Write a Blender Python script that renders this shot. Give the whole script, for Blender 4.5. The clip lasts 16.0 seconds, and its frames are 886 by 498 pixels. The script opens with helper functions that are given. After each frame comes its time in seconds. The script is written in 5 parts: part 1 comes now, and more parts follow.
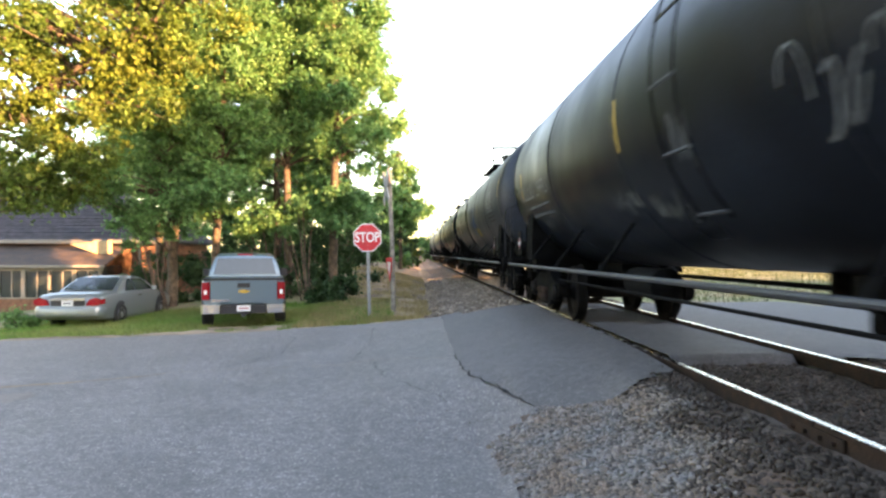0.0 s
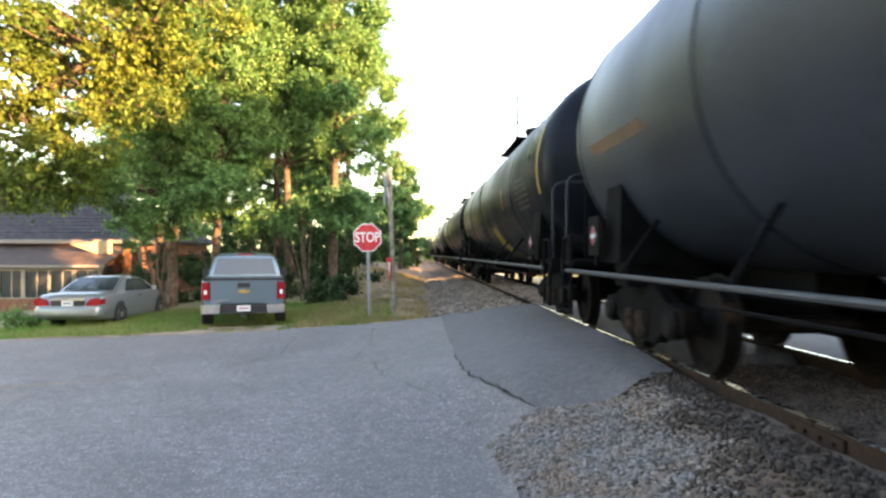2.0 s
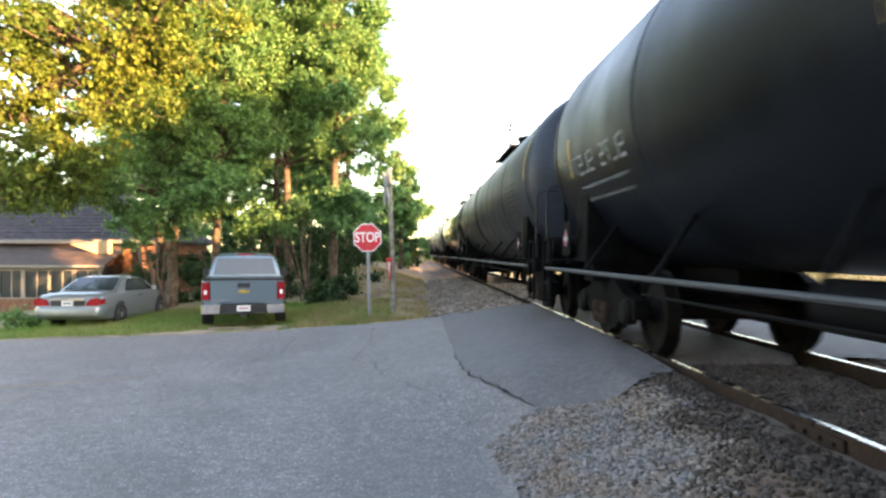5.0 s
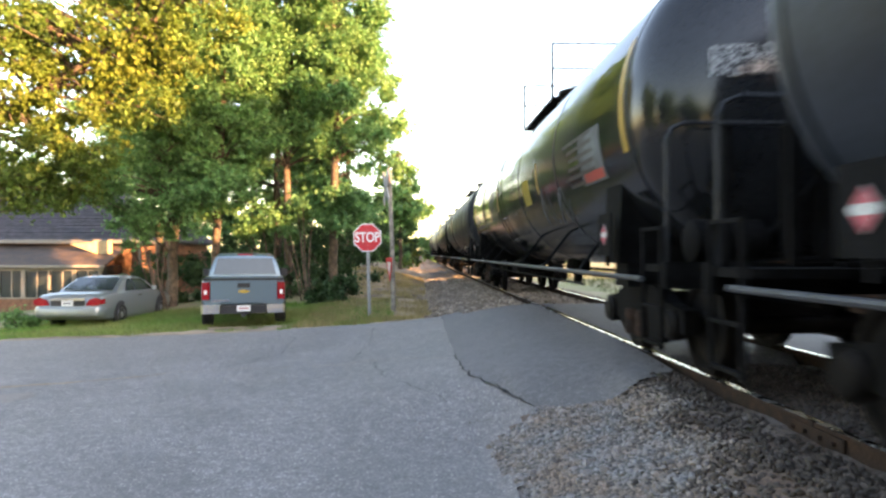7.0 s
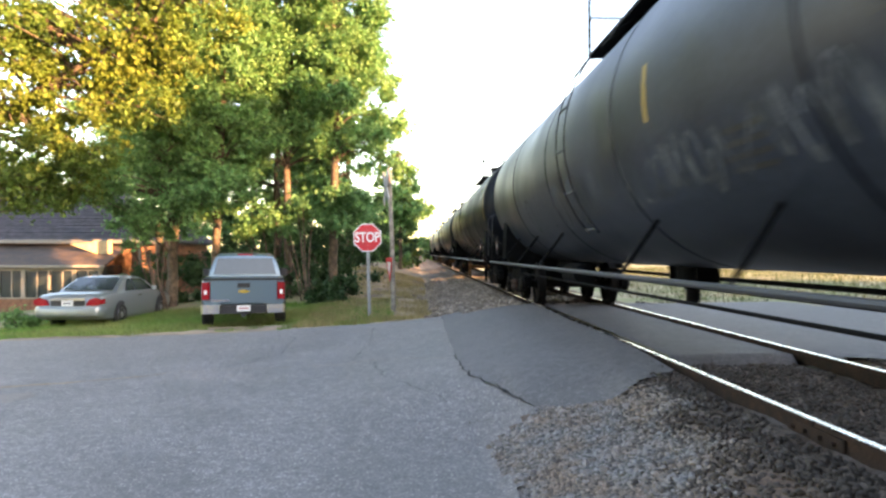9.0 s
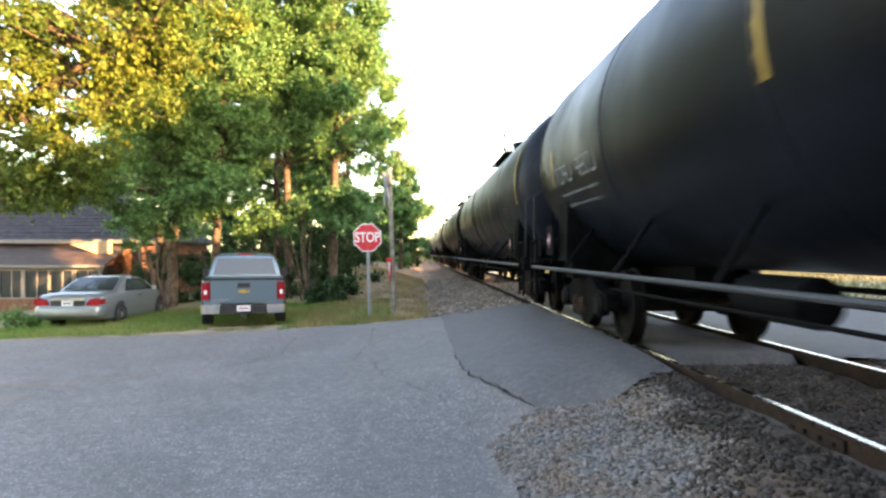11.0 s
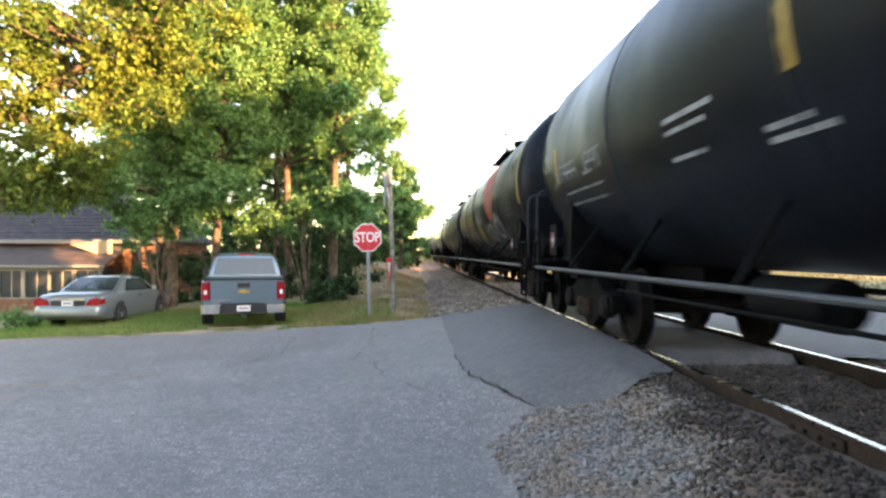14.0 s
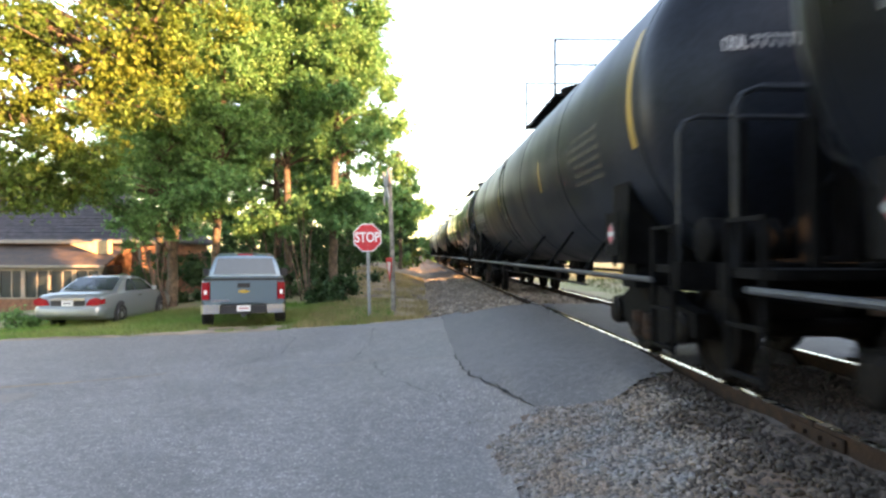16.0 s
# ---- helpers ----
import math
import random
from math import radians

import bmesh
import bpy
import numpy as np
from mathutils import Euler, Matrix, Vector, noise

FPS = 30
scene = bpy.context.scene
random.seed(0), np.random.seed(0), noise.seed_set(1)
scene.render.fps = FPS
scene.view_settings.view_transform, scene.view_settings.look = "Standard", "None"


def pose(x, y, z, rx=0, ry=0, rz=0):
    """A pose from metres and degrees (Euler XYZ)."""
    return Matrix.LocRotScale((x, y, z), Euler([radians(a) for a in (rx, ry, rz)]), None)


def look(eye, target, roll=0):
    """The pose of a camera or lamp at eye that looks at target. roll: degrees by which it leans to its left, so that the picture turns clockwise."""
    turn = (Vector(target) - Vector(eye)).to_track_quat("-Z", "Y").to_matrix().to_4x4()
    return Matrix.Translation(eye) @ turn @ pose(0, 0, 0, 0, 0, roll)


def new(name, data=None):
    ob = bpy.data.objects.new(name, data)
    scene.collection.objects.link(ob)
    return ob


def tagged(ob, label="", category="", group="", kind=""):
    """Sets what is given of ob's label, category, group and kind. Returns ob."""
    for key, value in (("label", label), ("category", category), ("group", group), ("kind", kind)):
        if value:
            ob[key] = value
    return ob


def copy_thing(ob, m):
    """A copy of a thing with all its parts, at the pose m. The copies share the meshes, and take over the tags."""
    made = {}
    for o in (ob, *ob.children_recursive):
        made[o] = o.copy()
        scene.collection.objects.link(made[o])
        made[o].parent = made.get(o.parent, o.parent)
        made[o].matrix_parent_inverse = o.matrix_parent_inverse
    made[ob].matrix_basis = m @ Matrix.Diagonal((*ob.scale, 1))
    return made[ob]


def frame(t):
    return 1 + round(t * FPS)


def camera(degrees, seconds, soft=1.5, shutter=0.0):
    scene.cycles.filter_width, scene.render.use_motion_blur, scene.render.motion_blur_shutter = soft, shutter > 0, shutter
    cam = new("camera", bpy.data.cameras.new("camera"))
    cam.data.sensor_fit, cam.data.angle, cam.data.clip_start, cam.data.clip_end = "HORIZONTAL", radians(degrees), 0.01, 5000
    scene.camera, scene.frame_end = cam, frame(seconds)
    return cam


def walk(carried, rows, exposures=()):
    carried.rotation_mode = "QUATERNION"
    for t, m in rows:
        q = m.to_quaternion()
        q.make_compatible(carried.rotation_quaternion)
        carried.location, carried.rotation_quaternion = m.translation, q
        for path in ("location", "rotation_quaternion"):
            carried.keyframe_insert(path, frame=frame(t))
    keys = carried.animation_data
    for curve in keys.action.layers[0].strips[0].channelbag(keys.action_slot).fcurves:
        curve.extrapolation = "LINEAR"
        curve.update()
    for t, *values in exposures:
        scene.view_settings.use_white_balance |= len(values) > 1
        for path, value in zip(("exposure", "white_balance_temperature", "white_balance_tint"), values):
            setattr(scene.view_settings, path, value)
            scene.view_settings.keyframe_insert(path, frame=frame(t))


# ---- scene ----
cam = camera(66.3, 16.0, soft=2.5, shutter=0.3)

# camera: held still beside the track, eye about 1.7 m above the road
EYE = Vector((0.0, 0.0, 1.04))
VIEW = look(EYE, EYE + Vector((math.sin(radians(2.34)), math.cos(radians(2.34)), math.tan(radians(0.38)))))
walk(cam, [(0.0, VIEW), (16.0, VIEW)], [(0.0, 3.1, 7500, 22), (16.0, 3.1, 7500, 22)])


# ---- light ----
SUN_EL, SUN_AZ = radians(10.0), math.atan2(0.78, -0.62)      # azimuth from +Y towards +X
SUN_DIR = Vector((math.sin(SUN_AZ) * math.cos(SUN_EL), math.cos(SUN_AZ) * math.cos(SUN_EL), math.sin(SUN_EL)))
world = bpy.data.worlds.new("sky")
scene.world = world
world.use_nodes = True
wn = world.node_tree.nodes
sky = wn.new("ShaderNodeTexSky")
sky.sky_type, sky.sun_disc = "NISHITA", False
sky.sun_elevation, sky.sun_rotation = SUN_EL, SUN_AZ
sky.air_density, sky.dust_density, sky.ozone_density = 1.0, 1.0, 1.0
wn["Background"].inputs["Strength"].default_value = 0.15
world.node_tree.links.new(sky.outputs[0], wn["Background"].inputs["Color"])
sun_data = bpy.data.lights.new("sun", "SUN")
sun_data.energy, sun_data.angle, sun_data.color = 5.0, radians(0.5), (1.0, 0.62, 0.30)
sun = new("sun", sun_data)
sun.matrix_world = look(SUN_DIR * 60, (0, 0, 0))


# ---- materials ----
def material(name, base, rough=0.7, metal=0.0, vary=0.25, scale=6.0, fine=60.0, bump=0.15, second=None, coords="Object", spec=0.5, sharp=0.2, island=0.0, rand=0.0, coat=0.0):
    """A procedural surface: base colour broken by two noises, and relief."""
    m = bpy.data.materials.new(name)
    m.use_nodes = True
    n, k = m.node_tree.nodes, m.node_tree.links
    b = n["Principled BSDF"]
    tc = n.new("ShaderNodeTexCoord")
    n1, n2 = n.new("ShaderNodeTexNoise"), n.new("ShaderNodeTexNoise")
    n1.inputs["Scale"].default_value, n1.inputs["Detail"].default_value = scale, 9
    n2.inputs["Scale"].default_value, n2.inputs["Detail"].default_value = fine, 4
    for t in (n1, n2):
        k.new(tc.outputs[coords], t.inputs["Vector"])
    ramp = n.new("ShaderNodeValToRGB")
    second = second or tuple(c * (1 - 2 * vary) for c in base)
    ramp.color_ramp.elements[0].position, ramp.color_ramp.elements[1].position = 0.36, 0.64
    ramp.color_ramp.elements[0].color, ramp.color_ramp.elements[1].color = (*second, 1), (*base, 1)
    k.new(n1.outputs["Fac"], ramp.inputs["Fac"])
    mix = n.new("ShaderNodeMix")
    mix.data_type, mix.blend_type = "RGBA", "MULTIPLY"
    fr = n.new("ShaderNodeMapRange")
    fr.inputs["From Min"].default_value, fr.inputs["From Max"].default_value = 0.5 - sharp, 0.5 + sharp
    fr.inputs["To Min"].default_value, fr.inputs["To Max"].default_value = 1 - vary, 1 + vary
    k.new(n2.outputs["Fac"], fr.inputs["Value"])
    mix.inputs["Factor"].default_value = 1.0
    k.new(ramp.outputs["Color"], mix.inputs["A"])
    k.new(fr.outputs["Result"], mix.inputs["B"])
    out = mix.outputs["Result"]
    if island or rand:
        hsv = n.new("ShaderNodeHueSaturation")
        rr = n.new("ShaderNodeMapRange")
        amount = island or rand
        rr.inputs["To Min"].default_value, rr.inputs["To Max"].default_value = 1 - amount, 1 + amount
        if island:
            k.new(n.new("ShaderNodeNewGeometry").outputs["Random Per Island"], rr.inputs["Value"])
        else:
            k.new(n.new("ShaderNodeObjectInfo").outputs["Random"], rr.inputs["Value"])
        k.new(rr.outputs["Result"], hsv.inputs["Value"])
        k.new(out, hsv.inputs["Color"])
        out = hsv.outputs["Color"]
    k.new(out, b.inputs["Base Color"])
    b.inputs["Metallic"].default_value = metal
    b.inputs["Specular IOR Level"].default_value = spec
    b.inputs["Coat Weight"].default_value = coat
    rm = n.new("ShaderNodeMapRange")
    rm.inputs["From Min"].default_value, rm.inputs["From Max"].default_value = 0.3, 0.7
    rm.inputs["To Min"].default_value, rm.inputs["To Max"].default_value = max(0.03, rough - 0.1), min(1, rough + 0.1)
    k.new(n1.outputs["Fac"], rm.inputs["Value"])
    k.new(rm.outputs["Result"], b.inputs["Roughness"])
    if bump:
        bp = n.new("ShaderNodeBump")
        bp.inputs["Strength"].default_value, bp.inputs["Distance"].default_value = bump, 0.02
        k.new(n2.outputs["Fac"], bp.inputs["Height"])
        k.new(bp.outputs["Normal"], b.inputs["Normal"])
    return m


def leaf_material(name, base, second, island=0.35):
    m = material(name, base, 0.55, vary=0.2, scale=0.35, fine=3.0, bump=0, second=second, island=island, spec=0.3)
    n, k = m.node_tree.nodes, m.node_tree.links
    b = n["Principled BSDF"]
    hsv = n["Hue/Saturation/Value"]
    hue = n.new("ShaderNodeMapRange")
    hue.inputs["To Min"].default_value, hue.inputs["To Max"].default_value = 0.472, 0.512
    wn2 = n.new("ShaderNodeTexWhiteNoise")
    wn2.noise_dimensions = "1D"
    k.new(n["Geometry"].outputs["Random Per Island"], wn2.inputs["W"])
    k.new(wn2.outputs["Value"], hue.inputs["Value"])
    k.new(hue.outputs["Result"], hsv.inputs["Hue"])
    col = b.inputs["Base Color"].links[0].from_socket
    tr = n.new("ShaderNodeBsdfTranslucent")
    k.new(col, tr.inputs["Color"])
    mx = n.new("ShaderNodeMixShader")
    mx.inputs[0].default_value = 0.5
    k.new(b.outputs[0], mx.inputs[1])
    k.new(tr.outputs[0], mx.inputs[2])
    k.new(mx.outputs[0], n["Material Output"].inputs["Surface"])
    return m


def glass_material(name, tint=(0.03, 0.04, 0.045), rough=0.05):
    m = material(name, tint, rough, vary=0.05, bump=0, spec=0.8)
    return m


def asphalt(name, base, rough, specks, chip, wear):
    """Bound stone chips: a random tone for each chip, a few of them pale, over broad worn and dirty areas."""
    m = material(name, base, rough, vary=0.16, scale=1.1, fine=9, bump=0, second=tuple(c * wear for c in base), sharp=0.2)
    n, k = m.node_tree.nodes, m.node_tree.links
    bs = n["Principled BSDF"]
    body = bs.inputs["Base Color"].links[0].from_socket
    vor = n.new("ShaderNodeTexVoronoi")
    vor.inputs["Scale"].default_value = chip
    k.new(n["Texture Coordinate"].outputs["Object"], vor.inputs["Vector"])
    sep = n.new("ShaderNodeSeparateColor")
    k.new(vor.outputs["Color"], sep.inputs["Color"])
    tone = n.new("ShaderNodeValToRGB")
    el = tone.color_ramp.elements
    el[0].position, el[0].color = 0.0, (0.62, 0.62, 0.62, 1)
    el[1].position, el[1].color = 1.0 - specks, (1.12, 1.1, 1.08, 1)
    pale = el.new(1.0)
    pale.color = (2.1, 2.05, 1.95, 1)
    k.new(sep.outputs["Red"], tone.inputs["Fac"])
    mul = n.new("ShaderNodeMix")
    mul.data_type, mul.blend_type = "RGBA", "MULTIPLY"
    mul.inputs["Factor"].default_value = 1.0
    k.new(body, mul.inputs["A"])
    k.new(tone.outputs["Color"], mul.inputs["B"])
    k.new(mul.outputs["Result"], bs.inputs["Base Color"])
    bp = n.new("ShaderNodeBump")
    bp.inputs["Strength"].default_value, bp.inputs["Distance"].default_value = 0.55, 0.006
    k.new(sep.outputs["Green"], bp.inputs["Height"])
    k.new(bp.outputs["Normal"], bs.inputs["Normal"])
    return m


ASPHALT = asphalt("worn_asphalt", (0.225, 0.206, 0.2), 0.74, 0.10, 75, 0.78)
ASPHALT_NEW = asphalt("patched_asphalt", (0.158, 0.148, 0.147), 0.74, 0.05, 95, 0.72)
WORN = material("pale_worn_gravel", (0.24, 0.21, 0.19), 0.95, vary=0.25, scale=2.5, fine=50, bump=0.6, second=(0.17, 0.145, 0.13))
STEEL_SHINY = material("polished_railhead", (0.46, 0.49, 0.55), 0.26, 1.0, vary=0.05, bump=0.02)
RUST = material("rusty_steel", (0.048, 0.029, 0.021), 0.9, 0.0, vary=0.3, scale=9, second=(0.022, 0.016, 0.013), spec=0.15)
TIE = material("weathered_tie", (0.10, 0.08, 0.065), 0.95, vary=0.3, scale=8, bump=0.4, rand=0.3)
TANK_MATTE = material("matte_black_tank_paint", (0.0095, 0.0125, 0.019), 0.36, vary=0.3, scale=0.8, fine=25, bump=0.02, spec=0.1)
TANK_GLOSS = material("glossy_black_tank_paint", (0.018, 0.019, 0.021), 0.16, vary=0.25, scale=0.8, fine=25, bump=0.01)
TANK_GREY = material("dusty_grey_black_tank_paint", (0.028, 0.035, 0.049), 0.4, vary=0.25, scale=0.6, fine=18, bump=0.02, spec=0.32)
TANK_SATIN = material("satin_black_tank_paint", (0.017, 0.021, 0.030), 0.38, vary=0.28, scale=0.7, fine=22, bump=0.02, spec=0.2)
UNDER = material("grimy_black_steel", (0.0085, 0.008, 0.008), 0.75, 0.0, vary=0.35, scale=5, fine=40, bump=0.2, spec=0.07)
WHEEL = material("worn_wheel_steel", (0.013, 0.011, 0.010), 0.65, 0.2, vary=0.3, scale=7, spec=0.1)
ROD = material("grey_painted_rod", (0.06, 0.063, 0.07), 0.45, 0.1, vary=0.2, spec=0.35)
HANDRAIL = material("dark_painted_handrail", (0.024, 0.026, 0.03), 0.45, 0.1, vary=0.2, spec=0.3)
YELLOW = material("yellow_reflective_tape", (0.42, 0.25, 0.035), 0.45, vary=0.15, scale=3)
WHITE = material("faded_white_paint", (0.62, 0.62, 0.62), 0.6, vary=0.2, scale=4)
DIM = material("faded_grey_lettering", (0.30, 0.31, 0.32), 0.6, vary=0.3, scale=4)
FAINT = material("faint_weathered_lettering", (0.036, 0.031, 0.025), 0.6, vary=0.35, scale=4)
CHALK = material("grey_spray_paint", (0.115, 0.125, 0.13), 0.7, vary=0.35, scale=3)
BLUE = material("blue_spray_paint", (0.03, 0.10, 0.26), 0.6, vary=0.3, scale=3)
RED = material("red_spray_paint", (0.42, 0.05, 0.035), 0.6, vary=0.25, scale=3)
OCHRE = material("ochre_spray_paint", (0.32, 0.24, 0.03), 0.6, vary=0.25, scale=3)
BROWN = material("rust_streak_paint", (0.16, 0.075, 0.03), 0.7, vary=0.3, scale=3)
SIGN_RED = material("red_sign_sheeting", (0.62, 0.022, 0.03), 0.5, vary=0.06, bump=0)
SIGN_WHITE = material("white_sign_sheeting", (0.8, 0.8, 0.78), 0.5, vary=0.05, bump=0)
SIGN_GREY = material("greyed_white_board", (0.5, 0.5, 0.48), 0.7, vary=0.2, scale=5)
GALV = material("galvanised_steel", (0.42, 0.43, 0.43), 0.5, 0.6, vary=0.15, scale=12)
WOOD_POLE = material("weathered_grey_wood", (0.33, 0.29, 0.24), 0.9, vary=0.25, scale=7, fine=40)
BARK = material("brown_bark", (0.15, 0.105, 0.07), 0.95, vary=0.35, scale=6, fine=25, bump=0.8)
GRASS = material("short_grass_soil", (0.19, 0.21, 0.075), 0.95, vary=0.35, scale=0.5, fine=12, bump=0.6, second=(0.29, 0.235, 0.14))
BLADES = leaf_material("grass_blades", (0.145, 0.28, 0.06), (0.25, 0.27, 0.09))
DIRT = material("brown_gravelly_dirt", (0.40, 0.285, 0.19), 0.95, vary=0.3, scale=1.5, fine=30, bump=0.6)
STONE = material("crushed_grey_stone", (0.185, 0.176, 0.17), 0.9, vary=0.25, scale=3.5, fine=60, bump=0.3, second=(0.19, 0.14, 0.108), island=0.62)
GRIME_SHADE = material("grimed_and_shaded_stone", (0.08, 0.062, 0.05), 0.85, vary=0.3, scale=5, fine=60, bump=0.3, second=(0.048, 0.035, 0.028), island=0.5)
DARK = material("dark_crack", (0.03, 0.027, 0.024), 0.95, vary=0.2, scale=20)
STONE_ONE = material("crushed_grey_stone_loose", (0.205, 0.195, 0.19), 0.9, vary=0.25, scale=3.5, fine=60, bump=0.3, second=(0.19, 0.15, 0.125), rand=0.6)
LEAF = leaf_material("green_leaves", (0.175, 0.33, 0.115), (0.115, 0.255, 0.09))
LEAF_SHADE = leaf_material("shade_toned_undergrowth_leaves", (0.055, 0.11, 0.04), (0.035, 0.08, 0.03))
LEAF_WARM = leaf_material("yellow_green_leaves", (0.165, 0.215, 0.035), (0.10, 0.18, 0.04))

GRAVEL = material("fine_brown_ballast_grit", (0.17, 0.135, 0.11), 0.95, vary=0.4, scale=1.6, fine=38, bump=1.0, second=(0.125, 0.08, 0.058))
FIELD = leaf_material("field_grass_blades", (0.06, 0.085, 0.025), (0.085, 0.085, 0.035))
STRAW = leaf_material("dry_grass_blades", (0.44, 0.35, 0.17), (0.33, 0.27, 0.12))


def car_paint(name, base):
    m = material(name, base, 0.3, 0.5, vary=0.03, scale=40, fine=300, bump=0, coat=0.6)
    b = m.node_tree.nodes["Principled BSDF"]
    m.node_tree.links.remove(b.inputs["Roughness"].links[0])
    b.inputs["Roughness"].default_value = 0.3
    return m


SILVER = car_paint("silver_car_paint", (0.235, 0.265, 0.275))
TRUCK = car_paint("blue_grey_car_paint", (0.12, 0.18, 0.225))
CHROME = material("chrome_trim", (0.7, 0.71, 0.72), 0.16, 1.0, vary=0.05, bump=0)
BLACK = material("black_plastic", (0.018, 0.018, 0.02), 0.55, vary=0.15, scale=6)
TYRE = material("black_rubber", (0.022, 0.022, 0.023), 0.8, vary=0.2, scale=9)
RIM = material("grey_alloy", (0.42, 0.43, 0.44), 0.35, 0.8, vary=0.1, scale=9)
TAIL = material("red_lamp_plastic", (0.32, 0.01, 0.016), 0.15, vary=0.1, bump=0)
GLASS = glass_material("dark_window_glass")
PLACARD = material("faded_red_placard", (0.50, 0.10, 0.12), 0.6, vary=0.15, bump=0)
GOLD = material("gold_badge", (0.62, 0.42, 0.1), 0.3, 0.8, vary=0.1, bump=0)
PINK = material("faded_red_print", (0.5, 0.2, 0.2), 0.6, vary=0.1, bump=0)
BRICK = material("red_brown_brick", (0.30, 0.145, 0.09), 0.9, vary=0.25, scale=5, fine=30, bump=0.4)
SHINGLE = material("grey_shingles", (0.085, 0.075, 0.085), 0.85, vary=0.25, scale=3, fine=25, bump=0.5)
METAL_ROOF = material("brown_grey_roofing", (0.115, 0.075, 0.055), 0.75, vary=0.25, scale=2, fine=14, bump=0.2)
CREAM = material("sun_warmed_boarding", (0.70, 0.49, 0.26), 0.7, vary=0.12, scale=6)
DUSTY = material("dusty_brown_stone", (0.31, 0.25, 0.2), 0.95, vary=0.25, scale=3, fine=50, bump=0.3, second=(0.2, 0.155, 0.12), island=0.4)
TRIM = material("weathered_trim_paint", (0.30, 0.265, 0.225), 0.6, vary=0.1, scale=6)


# ---- mesh building ----
class Geo:
    """Vertices and faces of one mesh."""

    def __init__(self):
        self.v, self.f = [], []

    def add(self, verts, faces):
        o = len(self.v)
        self.v += [tuple(p) for p in verts]
        self.f += [tuple(i + o for i in q) for q in faces]
        return self

    def box(self, x0, x1, y0, y1, z0, z1, m=None, bev=0.0):
        """A box, with chamfered upright edges where bev is given."""
        if bev:
            ring = [(x0 + bev, y0), (x1 - bev, y0), (x1, y0 + bev), (x1, y1 - bev), (x1 - bev, y1), (x0 + bev, y1), (x0, y1 - bev), (x0, y0 + bev)]
            return self.prism(ring, z0, z1, m)
        p = [Vector((x, y, z)) for z in (z0, z1) for y in (y0, y1) for x in (x0, x1)]
        if m:
            p = [m @ q for q in p]
        return self.add(p, [(0, 2, 3, 1), (4, 5, 7, 6), (0, 1, 5, 4), (2, 6, 7, 3), (0, 4, 6, 2), (1, 3, 7, 5)])

    def prism(self, ring, z0, z1, m=None):
        n = len(ring)
        p = [Vector((x, y, z0)) for x, y in ring] + [Vector((x, y, z1)) for x, y in ring]
        if m:
            p = [m @ q for q in p]
        return self.add(p, [tuple(range(n))[::-1], tuple(range(n, 2 * n))] + [(i, (i + 1) % n, n + (i + 1) % n, n + i) for i in range(n)])

    def tube(self, pts, r, n=8, r2=None):
        """A round bar along a line of points."""
        pts = [Vector(p) for p in pts]
        r2 = r if r2 is None else r2
        ring = []
        for i, p in enumerate(pts):
            d = (pts[min(i + 1, len(pts) - 1)] - pts[max(i - 1, 0)]).normalized()
            a = d.orthogonal().normalized() if i == 0 else (ua - d * ua.dot(d)).normalized()
            ua, b = a, d.cross(a)
            rad = r + (r2 - r) * i / (len(pts) - 1)
            ring += [p + (a * math.cos(2 * math.pi * k / n) + b * math.sin(2 * math.pi * k / n)) * rad for k in range(n)]
        m = len(pts)
        faces = [(i * n + k, i * n + (k + 1) % n, (i + 1) * n + (k + 1) % n, (i + 1) * n + k) for i in range(m - 1) for k in range(n)]
        faces += [tuple(range(n))[::-1], tuple((m - 1) * n + k for k in range(n))]
        return self.add(ring, faces)

    def lathe(self, profile, m, n=32):
        """Turns (radius, along) pairs round the z axis of m."""
        ring = [m @ Vector((r * math.cos(2 * math.pi * k / n), r * math.sin(2 * math.pi * k / n), h)) for r, h in profile for k in range(n)]
        k2 = len(profile)
        faces = [(i * n + k, i * n + (k + 1) % n, (i + 1) * n + (k + 1) % n, (i + 1) * n + k) for i in range(k2 - 1) for k in range(n)]
        faces += [tuple(range(n))[::-1], tuple((k2 - 1) * n + k for k in range(n))]
        return self.add(ring, faces)

    def mesh(self, name, mat, smooth=False):
        d = bpy.data.meshes.new(name)
        d.from_pydata(self.v, [], self.f)
        if mat:
            d.materials.append(mat)
        if smooth:
            d.shade_smooth()
            d.set_sharp_from_angle(angle=radians(40))
        d.update()
        return d


def part(name, geo, mat, parent, label="", smooth=False):
    data = geo if isinstance(geo, bpy.types.Mesh) else geo.mesh(name, mat, smooth)
    ob = new(name, data)
    ob.parent = parent
    if label:
        ob["label"] = label
    return ob


def thing(name, label, category, m=None, group="", kind="", geo=None, mat=None, smooth=False):
    ob = new(name, geo.mesh(name, mat, smooth) if geo else None)
    if m:
        ob.matrix_basis = m
    return tagged(ob, label, category, group, kind)


def ease(a, b, v):
    t = min(1, max(0, (v - a) / (b - a)))
    return t * t * (3 - 2 * t)


def lerp_table(table, v):
    for (a, p), (b, q) in zip(table, table[1:]):
        if v <= b:
            return p + (q - p) * max(0, (v - a)) / (b - a)
    return table[-1][1]


